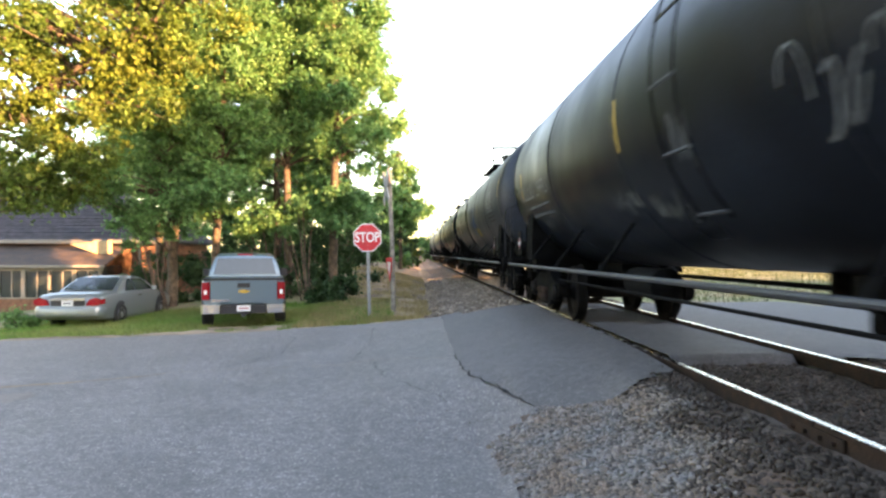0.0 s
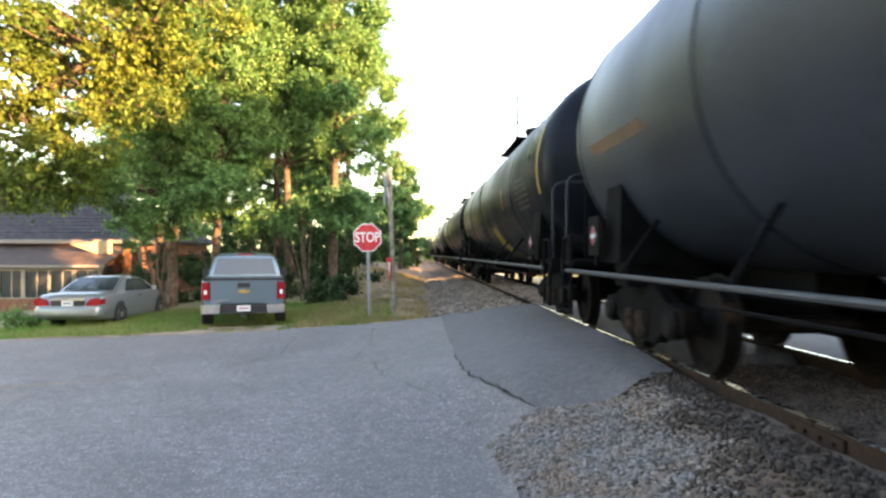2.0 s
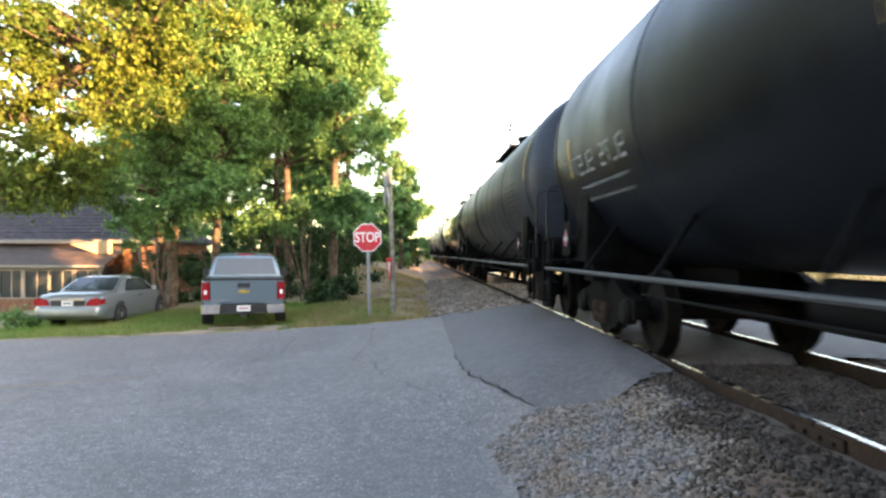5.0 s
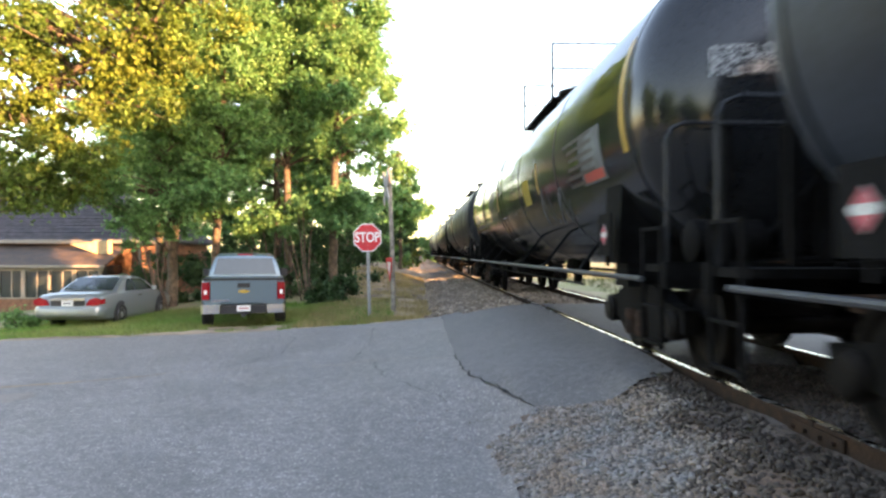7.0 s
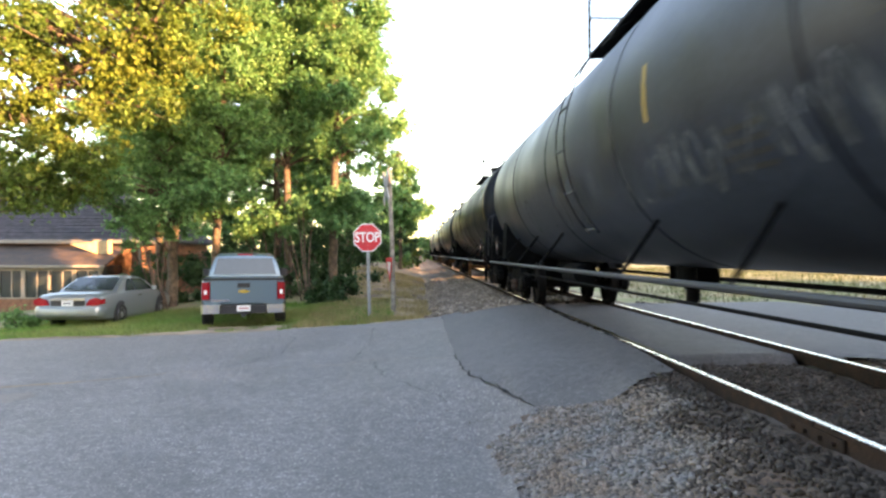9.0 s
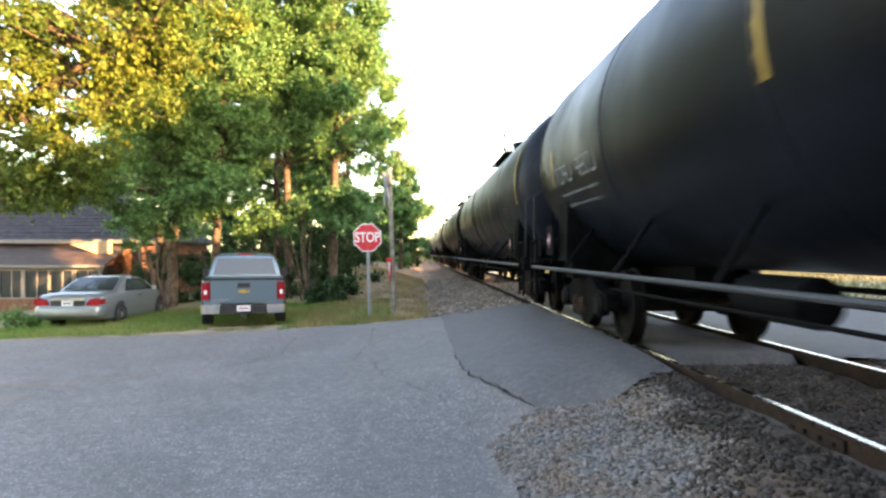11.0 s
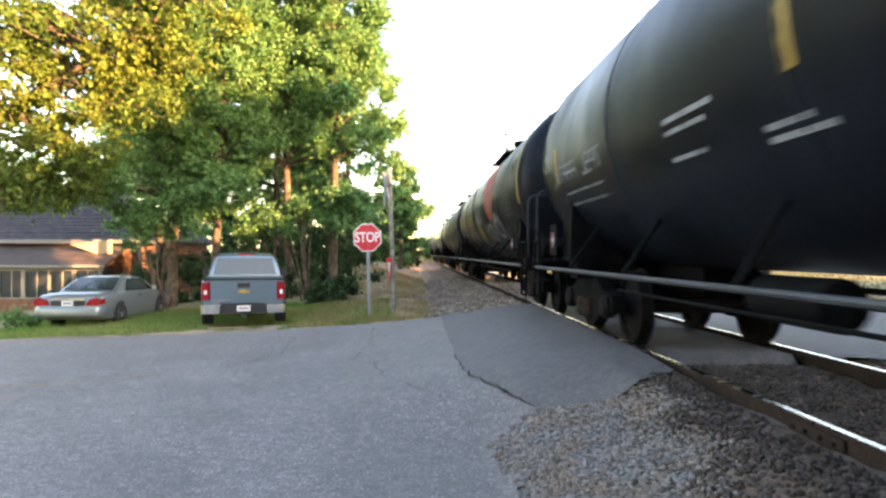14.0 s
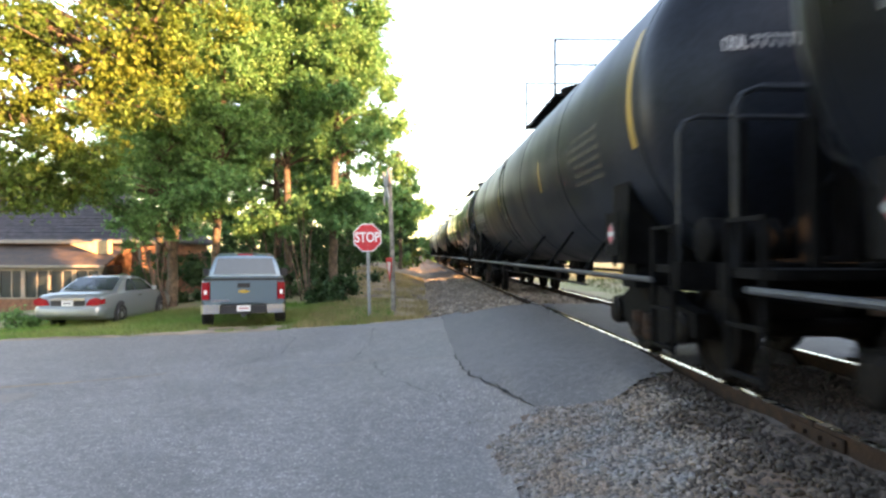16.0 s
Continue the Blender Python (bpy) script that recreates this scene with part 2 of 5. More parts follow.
# ---- the lie of the land: rail tops at z = 0, the track along y at x = 3.3 ----
TX = 3.3
ROAD_PROFILE = [(-60, -1.2), (-14, -0.86), (-9, -0.80), (-4, -0.72), (-1, -0.57), (0.5, -0.36), (1.6, -0.13), (2.45, -0.015), (4.2, 0.0), (6.5, -0.02), (10, 0.02), (60, 0.4)]
SIDE_PROFILE = [(-60, -2.4), (-24, -2.0), (-14, -1.3), (-8, -0.92), (-2.5, -0.68), (-0.6, -0.62), (0.2, -0.62), (1.6, -0.24), (1.95, -0.11), (4.7, -0.11), (6.2, -0.65), (9, -0.6), (60, 0.6)]
FAR_PROFILE = [(-60, -2.4), (-24, -2.0), (-14, -1.3), (-8, -0.6), (-3.5, 0.3), (-2.2, 0.35), (-0.8, 0.0), (0.4, -0.32), (1.6, -0.2), (1.95, -0.12), (4.7, -0.12), (6.2, -0.55), (9, -0.5), (60, 0.6)]
NEAR_PROFILE = [(-60, -1.0), (-9, -0.72), (-2, -0.66), (0.6, -0.62), (1.7, -0.27), (2.0, -0.11), (4.7, -0.11), (6.0, -0.5), (60, 0.3)]


def ground_z(x, y):
    road = lerp_table(ROAD_PROFILE, x)
    far = lerp_table(SIDE_PROFILE, x)
    far += (lerp_table(FAR_PROFILE, x) - far) * ease(21, 34, y)
    near = lerp_table(NEAR_PROFILE, x)
    a = ease(5.4, 8.0, y)
    b = ease(14.4, 18.5, y) if x < 1 or x > 6 else ease(14.2, 15.0, y)
    if x > 1:
        a = ease(5.5, 7.7, y)
    z = near + (road - near) * a
    return z + (far - z) * b


# ---- ground, road, track bed ----
def sheet(name, xs, ys, zf, mat, inside=None, smooth=True):
    """A grid of heights over the plan; inside() picks the cells that are kept."""
    g = Geo()
    idx = {}

    def at(i, j):
        if (i, j) not in idx:
            idx[i, j] = len(g.v)
            g.v.append((xs[i], ys[j], zf(xs[i], ys[j])))
        return idx[i, j]
    for i in range(len(xs) - 1):
        for j in range(len(ys) - 1):
            if inside is None or inside((xs[i] + xs[i + 1]) / 2, (ys[j] + ys[j + 1]) / 2):
                g.f.append((at(i, j), at(i + 1, j), at(i + 1, j + 1), at(i, j + 1)))
    return g


def steps(*runs):
    out = []
    for a, b, d in runs:
        n = max(1, round((b - a) / d))
        out += [a + (b - a) * k / n for k in range(n)]
    return out + [runs[-1][1]]


def rough(x, y, s, a):
    return noise.noise(Vector((x * s, y * s, 3.1))) * a


GX = steps((-900, -100, 100), (-100, -30, 5), (-30, -12, 1), (-12, 12, 0.3), (12, 40, 2), (40, 100, 10), (100, 900, 100))
GY = steps((-900, -100, 100), (-100, -10, 10), (-10, 2, 1), (2, 40, 0.3), (40, 90, 1.0), (90, 200, 10), (200, 1500, 100))


def bare_z(x, y):
    z = ground_z(x, y) - 0.05 + rough(x, y, 1.3, 0.03) + rough(x, y, 0.2, 0.08) * (1 if x < -1 or x > 8 else 0)
    if 1.9 < x < 4.7:
        z = min(z, -0.135 + rough(x, y, 2.5, 0.02))
    return z


ground = thing("ground", "grassy roadside ground with bare brown soil", "ground", kind="structure", geo=sheet("ground", GX, GY, bare_z, GRASS), mat=GRASS, smooth=True)


def far_edge(x):
    """The road's far edge, where the verge begins."""
    return lerp_table([(-60, 14.2), (-9, 14.7), (-3, 15.6), (-1, 16.0), (0.6, 15.2), (2.5, 14.25), (4.2, 14.2), (60, 14.2)], x) + rough(x, 0, 1.2, 0.12)


def near_edge(y):
    """The paving's ragged edge against the track bed, near the camera."""
    return lerp_table([(-20, 0.75), (4.3, 0.72), (5.75, 0.66), (5.95, 0.9), (6.1, 1.12), (6.5, 1.2), (6.52, 2.5), (30, 2.5)], y) + rough(0, y, 2.2, 0.08) + rough(5, y, 7, 0.04)


PATCH_EDGE = [(5.9, 1.4), (6.05, 1.36), (6.3, 1.12), (6.65, 1.0), (7.09, 0.86), (7.68, 0.64), (8.05, 0.58), (9.0, 0.55), (13.7, 0.57), (17, 0.6)]
LIP = [(1.0, 6.34), (1.15, 6.25), (1.38, 6.0), (1.81, 5.9), (2.1, 6.05), (2.5, 6.35)]


def patch_edge(y):
    """The crack where the darker ramp joins the older paving."""
    return lerp_table(PATCH_EDGE, y) + rough(0, y, 1.5, 0.02) + rough(9, y, 5, 0.045) + rough(3, y, 14, 0.02)


def road_in(x, y):
    lip = lerp_table(LIP, x) + rough(x, 0, 2.5, 0.05) + rough(x, 4, 8, 0.06)
    return y < far_edge(x) and (x < near_edge(y) if y < lip else x < 2.5)


RX = steps((-60, -12, 1.5), (-12, -2, 0.12), (-2, 2.5, 0.06))
RY = steps((-25, 2, 1.0), (2, 9, 0.06), (9, 16.6, 0.09))


def road_z(x, y):
    e = far_edge(x) - y
    return ground_z(x, y) + rough(x, y, 0.5, 0.02) - (0.03 if e < 0.12 else 0)


road = thing("road", "worn grey asphalt road with cracks and ragged edges", "road", kind="structure",
             geo=sheet("road", RX, RY, road_z, ASPHALT, lambda x, y: road_in(x, y) and x < patch_edge(y) + 0.35), mat=ASPHALT, smooth=True)
ramp_ys = steps((5.6, 16.4, 0.06))
g = Geo()
for y in ramp_ys:
    for k in range(33):
        x = patch_edge(y) + (2.45 - patch_edge(y)) * k / 32
        g.v.append((x, y, road_z(x, y) + (0.012 if k else 0.002)))
g.f = [(j * 33 + k, j * 33 + k + 1, (j + 1) * 33 + k + 1, (j + 1) * 33 + k) for j in range(len(ramp_ys) - 1) for k in range(32) if road_in(g.v[j * 33 + k][0] + 0.03, ramp_ys[j] + 0.03)]
ramp = thing("road_patch", "darker smooth asphalt ramp up to the railway crossing", "road", kind="structure", geo=g, mat=ASPHALT_NEW, smooth=True)
g = Geo()
for y in steps((6.15, 15.6, 0.04)):
    w = (0.003 if y > 9.2 else 0.015) * (0.5 + 1.3 * abs(noise.noise(Vector((y * 3.1, 1, 1)))) * 2)
    x = patch_edge(y) - 0.004 + rough(2, y, 9, 0.02)
    g.v += [(x - w, y, road_z(x, y) + 0.015), (x + w, y, road_z(x, y) + 0.015)]
g.f = [(2 * k, 2 * k + 1, 2 * k + 3, 2 * k + 2) for k in range(len(g.v) // 2 - 1)]
part("crack", g, DARK, road, "dark open crack along the patch")
crossing = thing("crossing_pavement", "asphalt infill between the rails of the crossing", "road", kind="structure",
                 geo=sheet("crossing_pavement", steps((2.64, 3.96, 0.06)), steps((6.8, 14.2, 0.1)), lambda x, y: -0.02 + rough(x, y, 3, 0.01) - 0.16 * (1 - ease(6.8, 7.0, y + rough(x, 0, 2, 0.12))), ASPHALT_NEW), mat=ASPHALT_NEW, smooth=True)
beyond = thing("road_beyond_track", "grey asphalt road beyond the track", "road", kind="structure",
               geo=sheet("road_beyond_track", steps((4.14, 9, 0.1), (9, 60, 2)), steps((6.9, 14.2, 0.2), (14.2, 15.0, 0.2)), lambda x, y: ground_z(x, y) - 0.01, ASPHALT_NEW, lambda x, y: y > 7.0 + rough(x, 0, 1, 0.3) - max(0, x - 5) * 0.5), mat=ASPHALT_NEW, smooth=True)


for pts in ([(-5.6 + 0.12 * k, lerp_table([(-6, 9.2), (-4.87, 9.44), (-3.5, 10.0), (-0.7, 9.9), (-0.2, 9.7), (0.5, 9.1)], -5.6 + 0.12 * k) + rough(0.12 * k, 2, 3, 0.06) + rough(0.12 * k, 8, 11, 0.04)) for k in range(51)],):
    g = Geo()
    for k, (x, y) in enumerate(pts):
        w = (0.012 + 0.012 * abs(math.sin(k * 2.1))) * (2.6 if k < 8 else 1.7 if k < 17 else 0.35)
        g.v += [(x, y - w, road_z(x, y) + 0.004), (x, y + w, road_z(x, y) + 0.004)]
    g.f = [(2 * k, 2 * k + 2, 2 * k + 3, 2 * k + 1) for k in range(len(pts) - 1)]
    part("crack", g, DIRT, road, "dirt-filled seam in the asphalt")


# hairline cracks across the old paving
for seed, run in enumerate(([(-0.95, 10.2), (-0.8, 12.0), (-0.9, 14.8)], [(-3.0, 10.05), (-2.2, 11.3), (-2.4, 13.6)], [(-0.6, 9.8), (-0.3, 8.2), (0.35, 6.9)], [(-5.2, 11.6), (-2.0, 12.2), (0.4, 12.0)])):
    g = Geo()
    for (xa, ya), (xb, yb) in zip(run, run[1:]):
        for k in range(21):
            f = k / 20
            x, y = xa + (xb - xa) * f, ya + (yb - ya) * f
            x += rough(seed, x + y * 1.3, 2.3, 0.09) + rough(seed + 5, y + x, 9, 0.03)
            w = 0.003 + 0.006 * abs(noise.noise(Vector((x * 3, y * 3, seed))))
            z = road_z(x, y) + 0.003
            along = abs(xb - xa) > abs(yb - ya)
            g.v += [(x, y - w, z), (x, y + w, z)] if along else [(x + w, y, z), (x - w, y, z)]
    n = len(g.v) // 2
    g.f = [(2 * k, 2 * k + 2, 2 * k + 3, 2 * k + 1) for k in range(n - 1)]
    part("crack", g, DARK, road, "thin dark hairline crack")


def worn_in(x, y):
    return ((x + 6.3) / 1.5) ** 2 + ((y - 8.35) / 0.75) ** 2 < 1 + rough(x, y, 1.5, 1.2)


part("worn_patch", sheet("worn_patch", steps((-9, -4, 0.08)), steps((7, 9.8, 0.06)), lambda x, y: road_z(x, y) + 0.004, None, worn_in), WORN, road, "pale gravelly worn patch")


def rail_geo(y0, y1):
    web = [(-0.07, -0.18), (0.07, -0.18), (0.07, -0.165), (0.01, -0.15), (0.01, -0.045), (0.036, -0.035), (0.036, -0.006), (-0.036, -0.006), (-0.036, -0.035), (-0.01, -0.045), (-0.01, -0.15), (-0.07, -0.165)]
    n = len(web)
    g = Geo()
    return g.add([(x, y0, z) for x, z in web] + [(x, y1, z) for x, z in web], [tuple(range(n)), tuple(range(n, 2 * n))[::-1]] + [(i, n + i, n + (i + 1) % n, (i + 1) % n) for i in range(n)])


track = thing("railway_track", "single railway track of steel rails on wooden ties", "railway track", kind="structure")
for side, z in ((-0.75, -0.02), (0.75, 0.025)):
    for a, b in ((-60, 4.19), (4.205, 16.1), (16.115, 300)):
        r = part("rail", rail_geo(a, b), RUST, track, "rusty steel rail")
        r.location = (TX + side, 0, z)
        hd = Geo().box(-0.027, 0.027, a, b, -0.006, 0.0)
        hd = part("railhead", hd, STEEL_SHINY, r, "bright worn running surface")


for side in (-0.75, 0.75):
    for y in (4.2, 16.11):
        part("joint_bar", Geo().box(TX + side - 0.034, TX + side - 0.014, y - 0.3, y + 0.3, -0.155, -0.06, bev=0.006), RUST, track, "rusty bolted joint bar")
        for k in (-0.22, -0.08, 0.08, 0.22):
            part("bolt", Geo().tube([(TX + side - 0.034, y + k, -0.105), (TX + side - 0.06, y + k, -0.105)], 0.016, 6), RUST, track)


# ---- tank cars ----
CAR = 18.1
R, ZC = 1.47, 2.35


def on_tank(y, deg, lift=0.004):
    a = radians(deg)
    return (-(R + lift) * math.cos(a), y, ZC + (R + lift) * math.sin(a))


MARK_DROP = 22.0


def decal(g, y0, y1, d0, d1, lift=0.004, skew=0.0):
    """A thin patch that follows the tank's side between two heights (degrees, MARK_DROP being its middle)."""
    n = max(1, int(abs(d1 - d0) / 5))
    o = len(g.v)
    for i in range(n + 1):
        d = d0 + (d1 - d0) * i / n - MARK_DROP
        g.v += [on_tank(y0 + skew * i / n, d, lift), on_tank(y1 + skew * i / n, d, lift)]
    g.f += [(o + 2 * i, o + 2 * i + 2, o + 2 * i + 3, o + 2 * i + 1) for i in range(n)]


def stroke(g, pts, w, lift=0.005):
    """One sprayed line: pts are (along, metres up the tank's side)."""
    k = 180 / math.pi / R
    o = len(g.v)
    n = len(pts)
    for i in range(n):
        d = Vector(pts[min(n - 1, i + 1)]) - Vector(pts[max(0, i - 1)])
        d = d if d.length > 1e-5 else Vector((1, 0))
        q = Vector((-d.y, d.x)).normalized() * w / 2
        for e in (1, -1):
            g.v.append(on_tank(pts[i][0] + e * q.x, (pts[i][1] + e * q.y) * k - MARK_DROP, lift))
    g.f += [(o + 2 * i, o + 2 * i + 1, o + 2 * i + 3, o + 2 * i + 2) for i in range(n - 1)]


def scribble(seed, y, h, wide, high, loops, w):
    """Sprayed loops, a mesh for each."""
    r = random.Random(seed)
    out = []
    for c in range(loops):
        g = Geo()
        cy, ch = y + wide * (c + 0.5) / loops, h + r.uniform(-0.1, 0.1)
        ph, k = r.uniform(0, 6), r.choice((1, 2, 3))
        a, b = wide / loops * r.uniform(0.35, 0.7), high * r.uniform(0.3, 0.55)
        stroke(g, [(cy + a * math.cos(ph + s * 0.35), ch + b * math.sin(k * s * 0.35 + ph * 0.5)) for s in range(r.randint(9, 19))], w * r.uniform(0.6, 1.4), 0.004 + 0.001 * c)
        out.append(g)
    return out


GLYPHS = [[(0, 0), (0, 1), (0.5, 1), (0.5, 0), (0, 0)], [(0, 1), (0.5, 1), (0.25, 0.55), (0.25, 0)], [(0, 1), (0, 0), (0.5, 0)], [(0, 0), (0, 1), (0.5, 0.95), (0.5, 0.5), (0, 0.45)], [(0.5, 1), (0, 1), (0, 0.5), (0.5, 0.5), (0.5, 0), (0, 0)]]


def letters(y, h, count, size, seed):
    """Plain bent bars the size of stencilled characters, a mesh for each."""
    r = random.Random(seed)
    out = []
    for c in range(count):
        if c == 4:
            continue
        g = Geo()
        a = y + c * size * 0.72
        # the far end of a car reads first, as seen from the track side
        stroke(g, [(a + size * u, h + size * 0.66 * v) for u, v in r.choice(GLYPHS)], size * 0.12)
        out.append(g)
    return out


def make_car():
    car = thing("tank_car", "dark railway tank car rolling along the track", "tank car", group="tank cars of the train")
    along = Matrix.Rotation(radians(-90), 4, "X")
    half, head = 7.85, 0.62
    prof = [(max(0.02, R * math.cos(a)), -half - head * math.sin(a)) for a in [math.pi / 2 * k / 10 for k in range(10, -1, -1)]]
    prof += [(r, -h) for r, h in prof[::-1]]
    tank = part("tank", Geo().lathe(prof, Matrix.Translation((0, 0, ZC)) @ along, 56), TANK_MATTE, car, smooth=True)
    for y in (-7.8, -4.7, -1.6, 1.6, 4.7, 7.8):
        part("weld_band", Geo().lathe([(R, y - 0.03), (R + 0.006, y - 0.02), (R + 0.006, y + 0.02), (R, y + 0.03)], Matrix.Translation((0, 0, ZC)) @ along, 56), TANK_MATTE, tank, smooth=True)
    # top works
    top = ZC + R
    part("manway", Geo().lathe([(0.36, top - 0.12), (0.36, top + 0.42), (0.4, top + 0.42), (0.4, top + 0.5), (0.1, top + 0.56)], Matrix.Translation((0, 0, 0)), 24), UNDER, car, smooth=True)
    part("valve_housing", Geo().lathe([(0.22, top - 0.1), (0.22, top + 0.3), (0.15, top + 0.36)], Matrix.Translation((0, 0.85, 0)), 18), UNDER, car, smooth=True)
    deck = Geo()
    for s in (-1, 1):
        deck.box(s * 0.62 - 0.22, s * 0.62 + 0.22, -1.5, 1.5, top - 0.02, top + 0.03)
        for y in (-1.3, 0, 1.3):
            deck.box(s * 0.66 - 0.03, s * 0.66 + 0.03, y - 0.03, y + 0.03, top - 0.24, top)
    for y in (-1.4, 1.4):
        deck.box(-0.84, 0.84, y - 0.2, y + 0.2, top - 0.016, top + 0.034)
    part("top_platform", deck, UNDER, car)
    for x, y in ((-0.84, -1.55), (-0.84, 1.55), (0.84, -1.55), (0.84, 1.55)):
        part("rail_post", Geo().tube([(x, y, top), (x, y, top + 1.0)], 0.022), UNDER, car)
    for p, q in (((-0.84, -1.55), (0.84, -1.55)), ((-0.84, 1.55), (0.84, 1.55)), ((0.84, -1.55), (0.84, 1.55))):
        for z in (0.55, 1.0):
            part("guard_rail", Geo().tube([(*p, top + z), (*q, top + z)], 0.018), UNDER, car)
    # side ladder, both sides
    for s in (1, -1):
        lad = Geo()
        degs = list(range(-42, 71, 8))
        for y in (-0.22, 0.22):
            lad.tube([(s * (-(R + 0.13) * math.cos(radians(d))), y, ZC + (R + 0.13) * math.sin(radians(d))) for d in degs], 0.008, 6)
        ob = part("ladder", lad, UNDER, car)
        for d in range(-40, 71, 18):
            x, z = s * -(R + 0.13) * math.cos(radians(d)), ZC + (R + 0.13) * math.sin(radians(d))
            part("rung", Geo().tube([(x, -0.24, z), (x, 0.24, z)], 0.014, 6), ROD, ob)
        # long side rod with its struts
        part("side_rod", Geo().tube([(s * -1.5, -8.3, 0.84), (s * -1.5, 8.3, 0.84)], 0.022, 8), ROD, car, "grey painted side rod")
        for y in (-6.2, -4.1, -2.0, 2.0, 4.1, 6.2):
            part("strut", Geo().tube([(s * -1.5, y, 0.84), (s * -1.06, y + 0.22, 1.36)], 0.022, 6), UNDER, car)
        part("brake_pipe", Geo().tube([(s * -0.55, -6, 0.72), (s * -0.55, 6, 0.72)], 0.03, 6), UNDER, car)
        part("brake_rod", Geo().tube([(s * -1.2, -5.2, 0.66), (s * -1.2, 5.2, 0.66)], 0.016, 6), UNDER, car)
    part("outlet_valve", Geo().lathe([(0.05, 0.46), (0.09, 0.49), (0.09, 0.62), (0.2, 0.7), (0.2, 0.95)], Matrix.Identity(4), 16).box(-0.14, 0.14, -0.42, -0.38, 0.66, 0.95).box(-0.14, 0.14, 0.38, 0.42, 0.66, 0.95), UNDER, car, smooth=True)
    part("air_reservoir", Geo().lathe([(0.05, -0.5), (0.17, -0.44), (0.17, 0.44), (0.05, 0.5)], Matrix.Translation((-0.75, 2.6, 0.72)) @ along, 16), UNDER, car, smooth=True)
    # ends
    for e in (-1, 1):
        sill = Geo().box(-0.2, 0.2, min(e * 5.4, e * 8.55), max(e * 5.4, e * 8.55), 0.62, 0.95)
        sill.box(-1.25, 1.25, e * 6.95 - 0.2, e * 6.95 + 0.2, 0.72, 0.98)
        part("stub_sill", sill, UNDER, car)
        sad = Geo()
        for s in (-1, 1):
            sad.add([(s * 1.35, e * 6.95 - 0.25, 0.95), (s * 0.2, e * 6.95 - 0.25, 0.9), (s * 0.5, e * 6.95 - 0.25, 1.1), (s * 1.32, e * 6.95 - 0.25, 1.8),
                     (s * 1.35, e * 6.95 + 0.25, 0.95), (s * 0.2, e * 6.95 + 0.25, 0.9), (s * 0.5, e * 6.95 + 0.25, 1.1), (s * 1.32, e * 6.95 + 0.25, 1.8)],
                    [(0, 1, 2, 3), (7, 6, 5, 4), (0, 4, 5, 1), (1, 5, 6, 2), (2, 6, 7, 3), (3, 7, 4, 0)])
        part("saddle", sad, UNDER, car)
        part("coupler", Geo().box(-0.09, 0.09, min(e * 8.5, e * 9.0), max(e * 8.5, e * 9.0), 0.68, 0.88).box(-0.19, 0.16, min(e * 8.82, e * 9.04), max(e * 8.82, e * 9.04), 0.62, 0.94, bev=0.05), RUST, car, "rusty knuckle coupler")
        dk = Geo().box(-1.45, 1.45, min(e * 8.15, e * 8.7), max(e * 8.15, e * 8.7), 0.90, 0.955)
        dk.box(-1.47, 1.47, e * 8.7 - 0.03, e * 8.7 + 0.03, 0.78, 0.98)
        part("end_platform", dk, UNDER, car)
        part("end_handrail", Geo().tube([(-1.42, e * 8.62, 0.95), (-1.42, e * 8.62, 1.9), (-1.38, e * 8.62, 1.98), (-1.28, e * 8.62, 2.02), (1.28, e * 8.62, 2.02), (1.38, e * 8.62, 1.98), (1.42, e * 8.62, 1.9), (1.42, e * 8.62, 0.95)], 0.018, 8), HANDRAIL, car, "dark painted end handrail")
        for x in (-0.95, -0.5, 0.5, 0.95):
            part("end_post", Geo().box(x - 0.03, x + 0.03, e * 8.6 - 0.02, e * 8.6 + 0.02, 0.95, 2.0), UNDER, car)
        part("hand_brake_mast", Geo().box(-0.16, -0.04, e * 8.45 - 0.05, e * 8.45 + 0.05, 0.95, 2.75).tube([(-0.1, e * 8.45, 1.0), (-0.75, e * 8.45, 0.96)], 0.03).tube([(-0.1, e * 8.45, 1.7), (-0.7, e * 8.45, 1.0)], 0.025), UNDER, car)
        if e < 0:
            wheel = Geo()
            wheel.tube([(-0.1 + 0.27 * math.cos(a * math.pi / 10), e * 8.62, 1.95 + 0.27 * math.sin(a * math.pi / 10)) for a in range(21)], 0.02, 6)
            for a in range(4):
                wheel.tube([(-0.1, e * 8.6, 1.95), (-0.1 + 0.27 * math.cos(a * math.pi / 2), e * 8.62, 1.95 + 0.27 * math.sin(a * math.pi / 2))], 0.014, 6)
            part("brake_wheel", wheel, ROD, car)
            part("brake_cylinder", Geo().lathe([(0.06, -0.32), (0.17, -0.28), (0.17, 0.26), (0.1, 0.32)], Matrix.Translation((-0.85, e * 8.35, 1.14)) @ Matrix.Rotation(radians(90), 4, "Y"), 18), UNDER, car, smooth=True)
        for s in (-1, 1):
            st = Geo()
            for y in (e * 8.62, e * 8.22):
                st.tube([(s * 1.46, y, 0.32), (s * 1.46, y, 1.25)], 0.022, 6)
            ob = part("corner_ladder", st, UNDER, car)
            for z in (0.34, 0.62, 1.22):
                part("rung", Geo().box(s * 1.46 - 0.02, s * 1.46 + 0.02, min(e * 8.62, e * 8.22), max(e * 8.62, e * 8.22), z, z + 0.025), UNDER, ob)
            ph = Geo().box(s * 1.47 - 0.008, s * 1.47 + 0.008, e * 7.15 - 0.2, e * 7.15 + 0.2, 1.02, 1.42).box(s * 1.43, s * 1.46, e * 7.15 - 0.02, e * 7.15 + 0.02, 0.92, 1.1)
            pl = part("placard_holder", ph, UNDER, car)
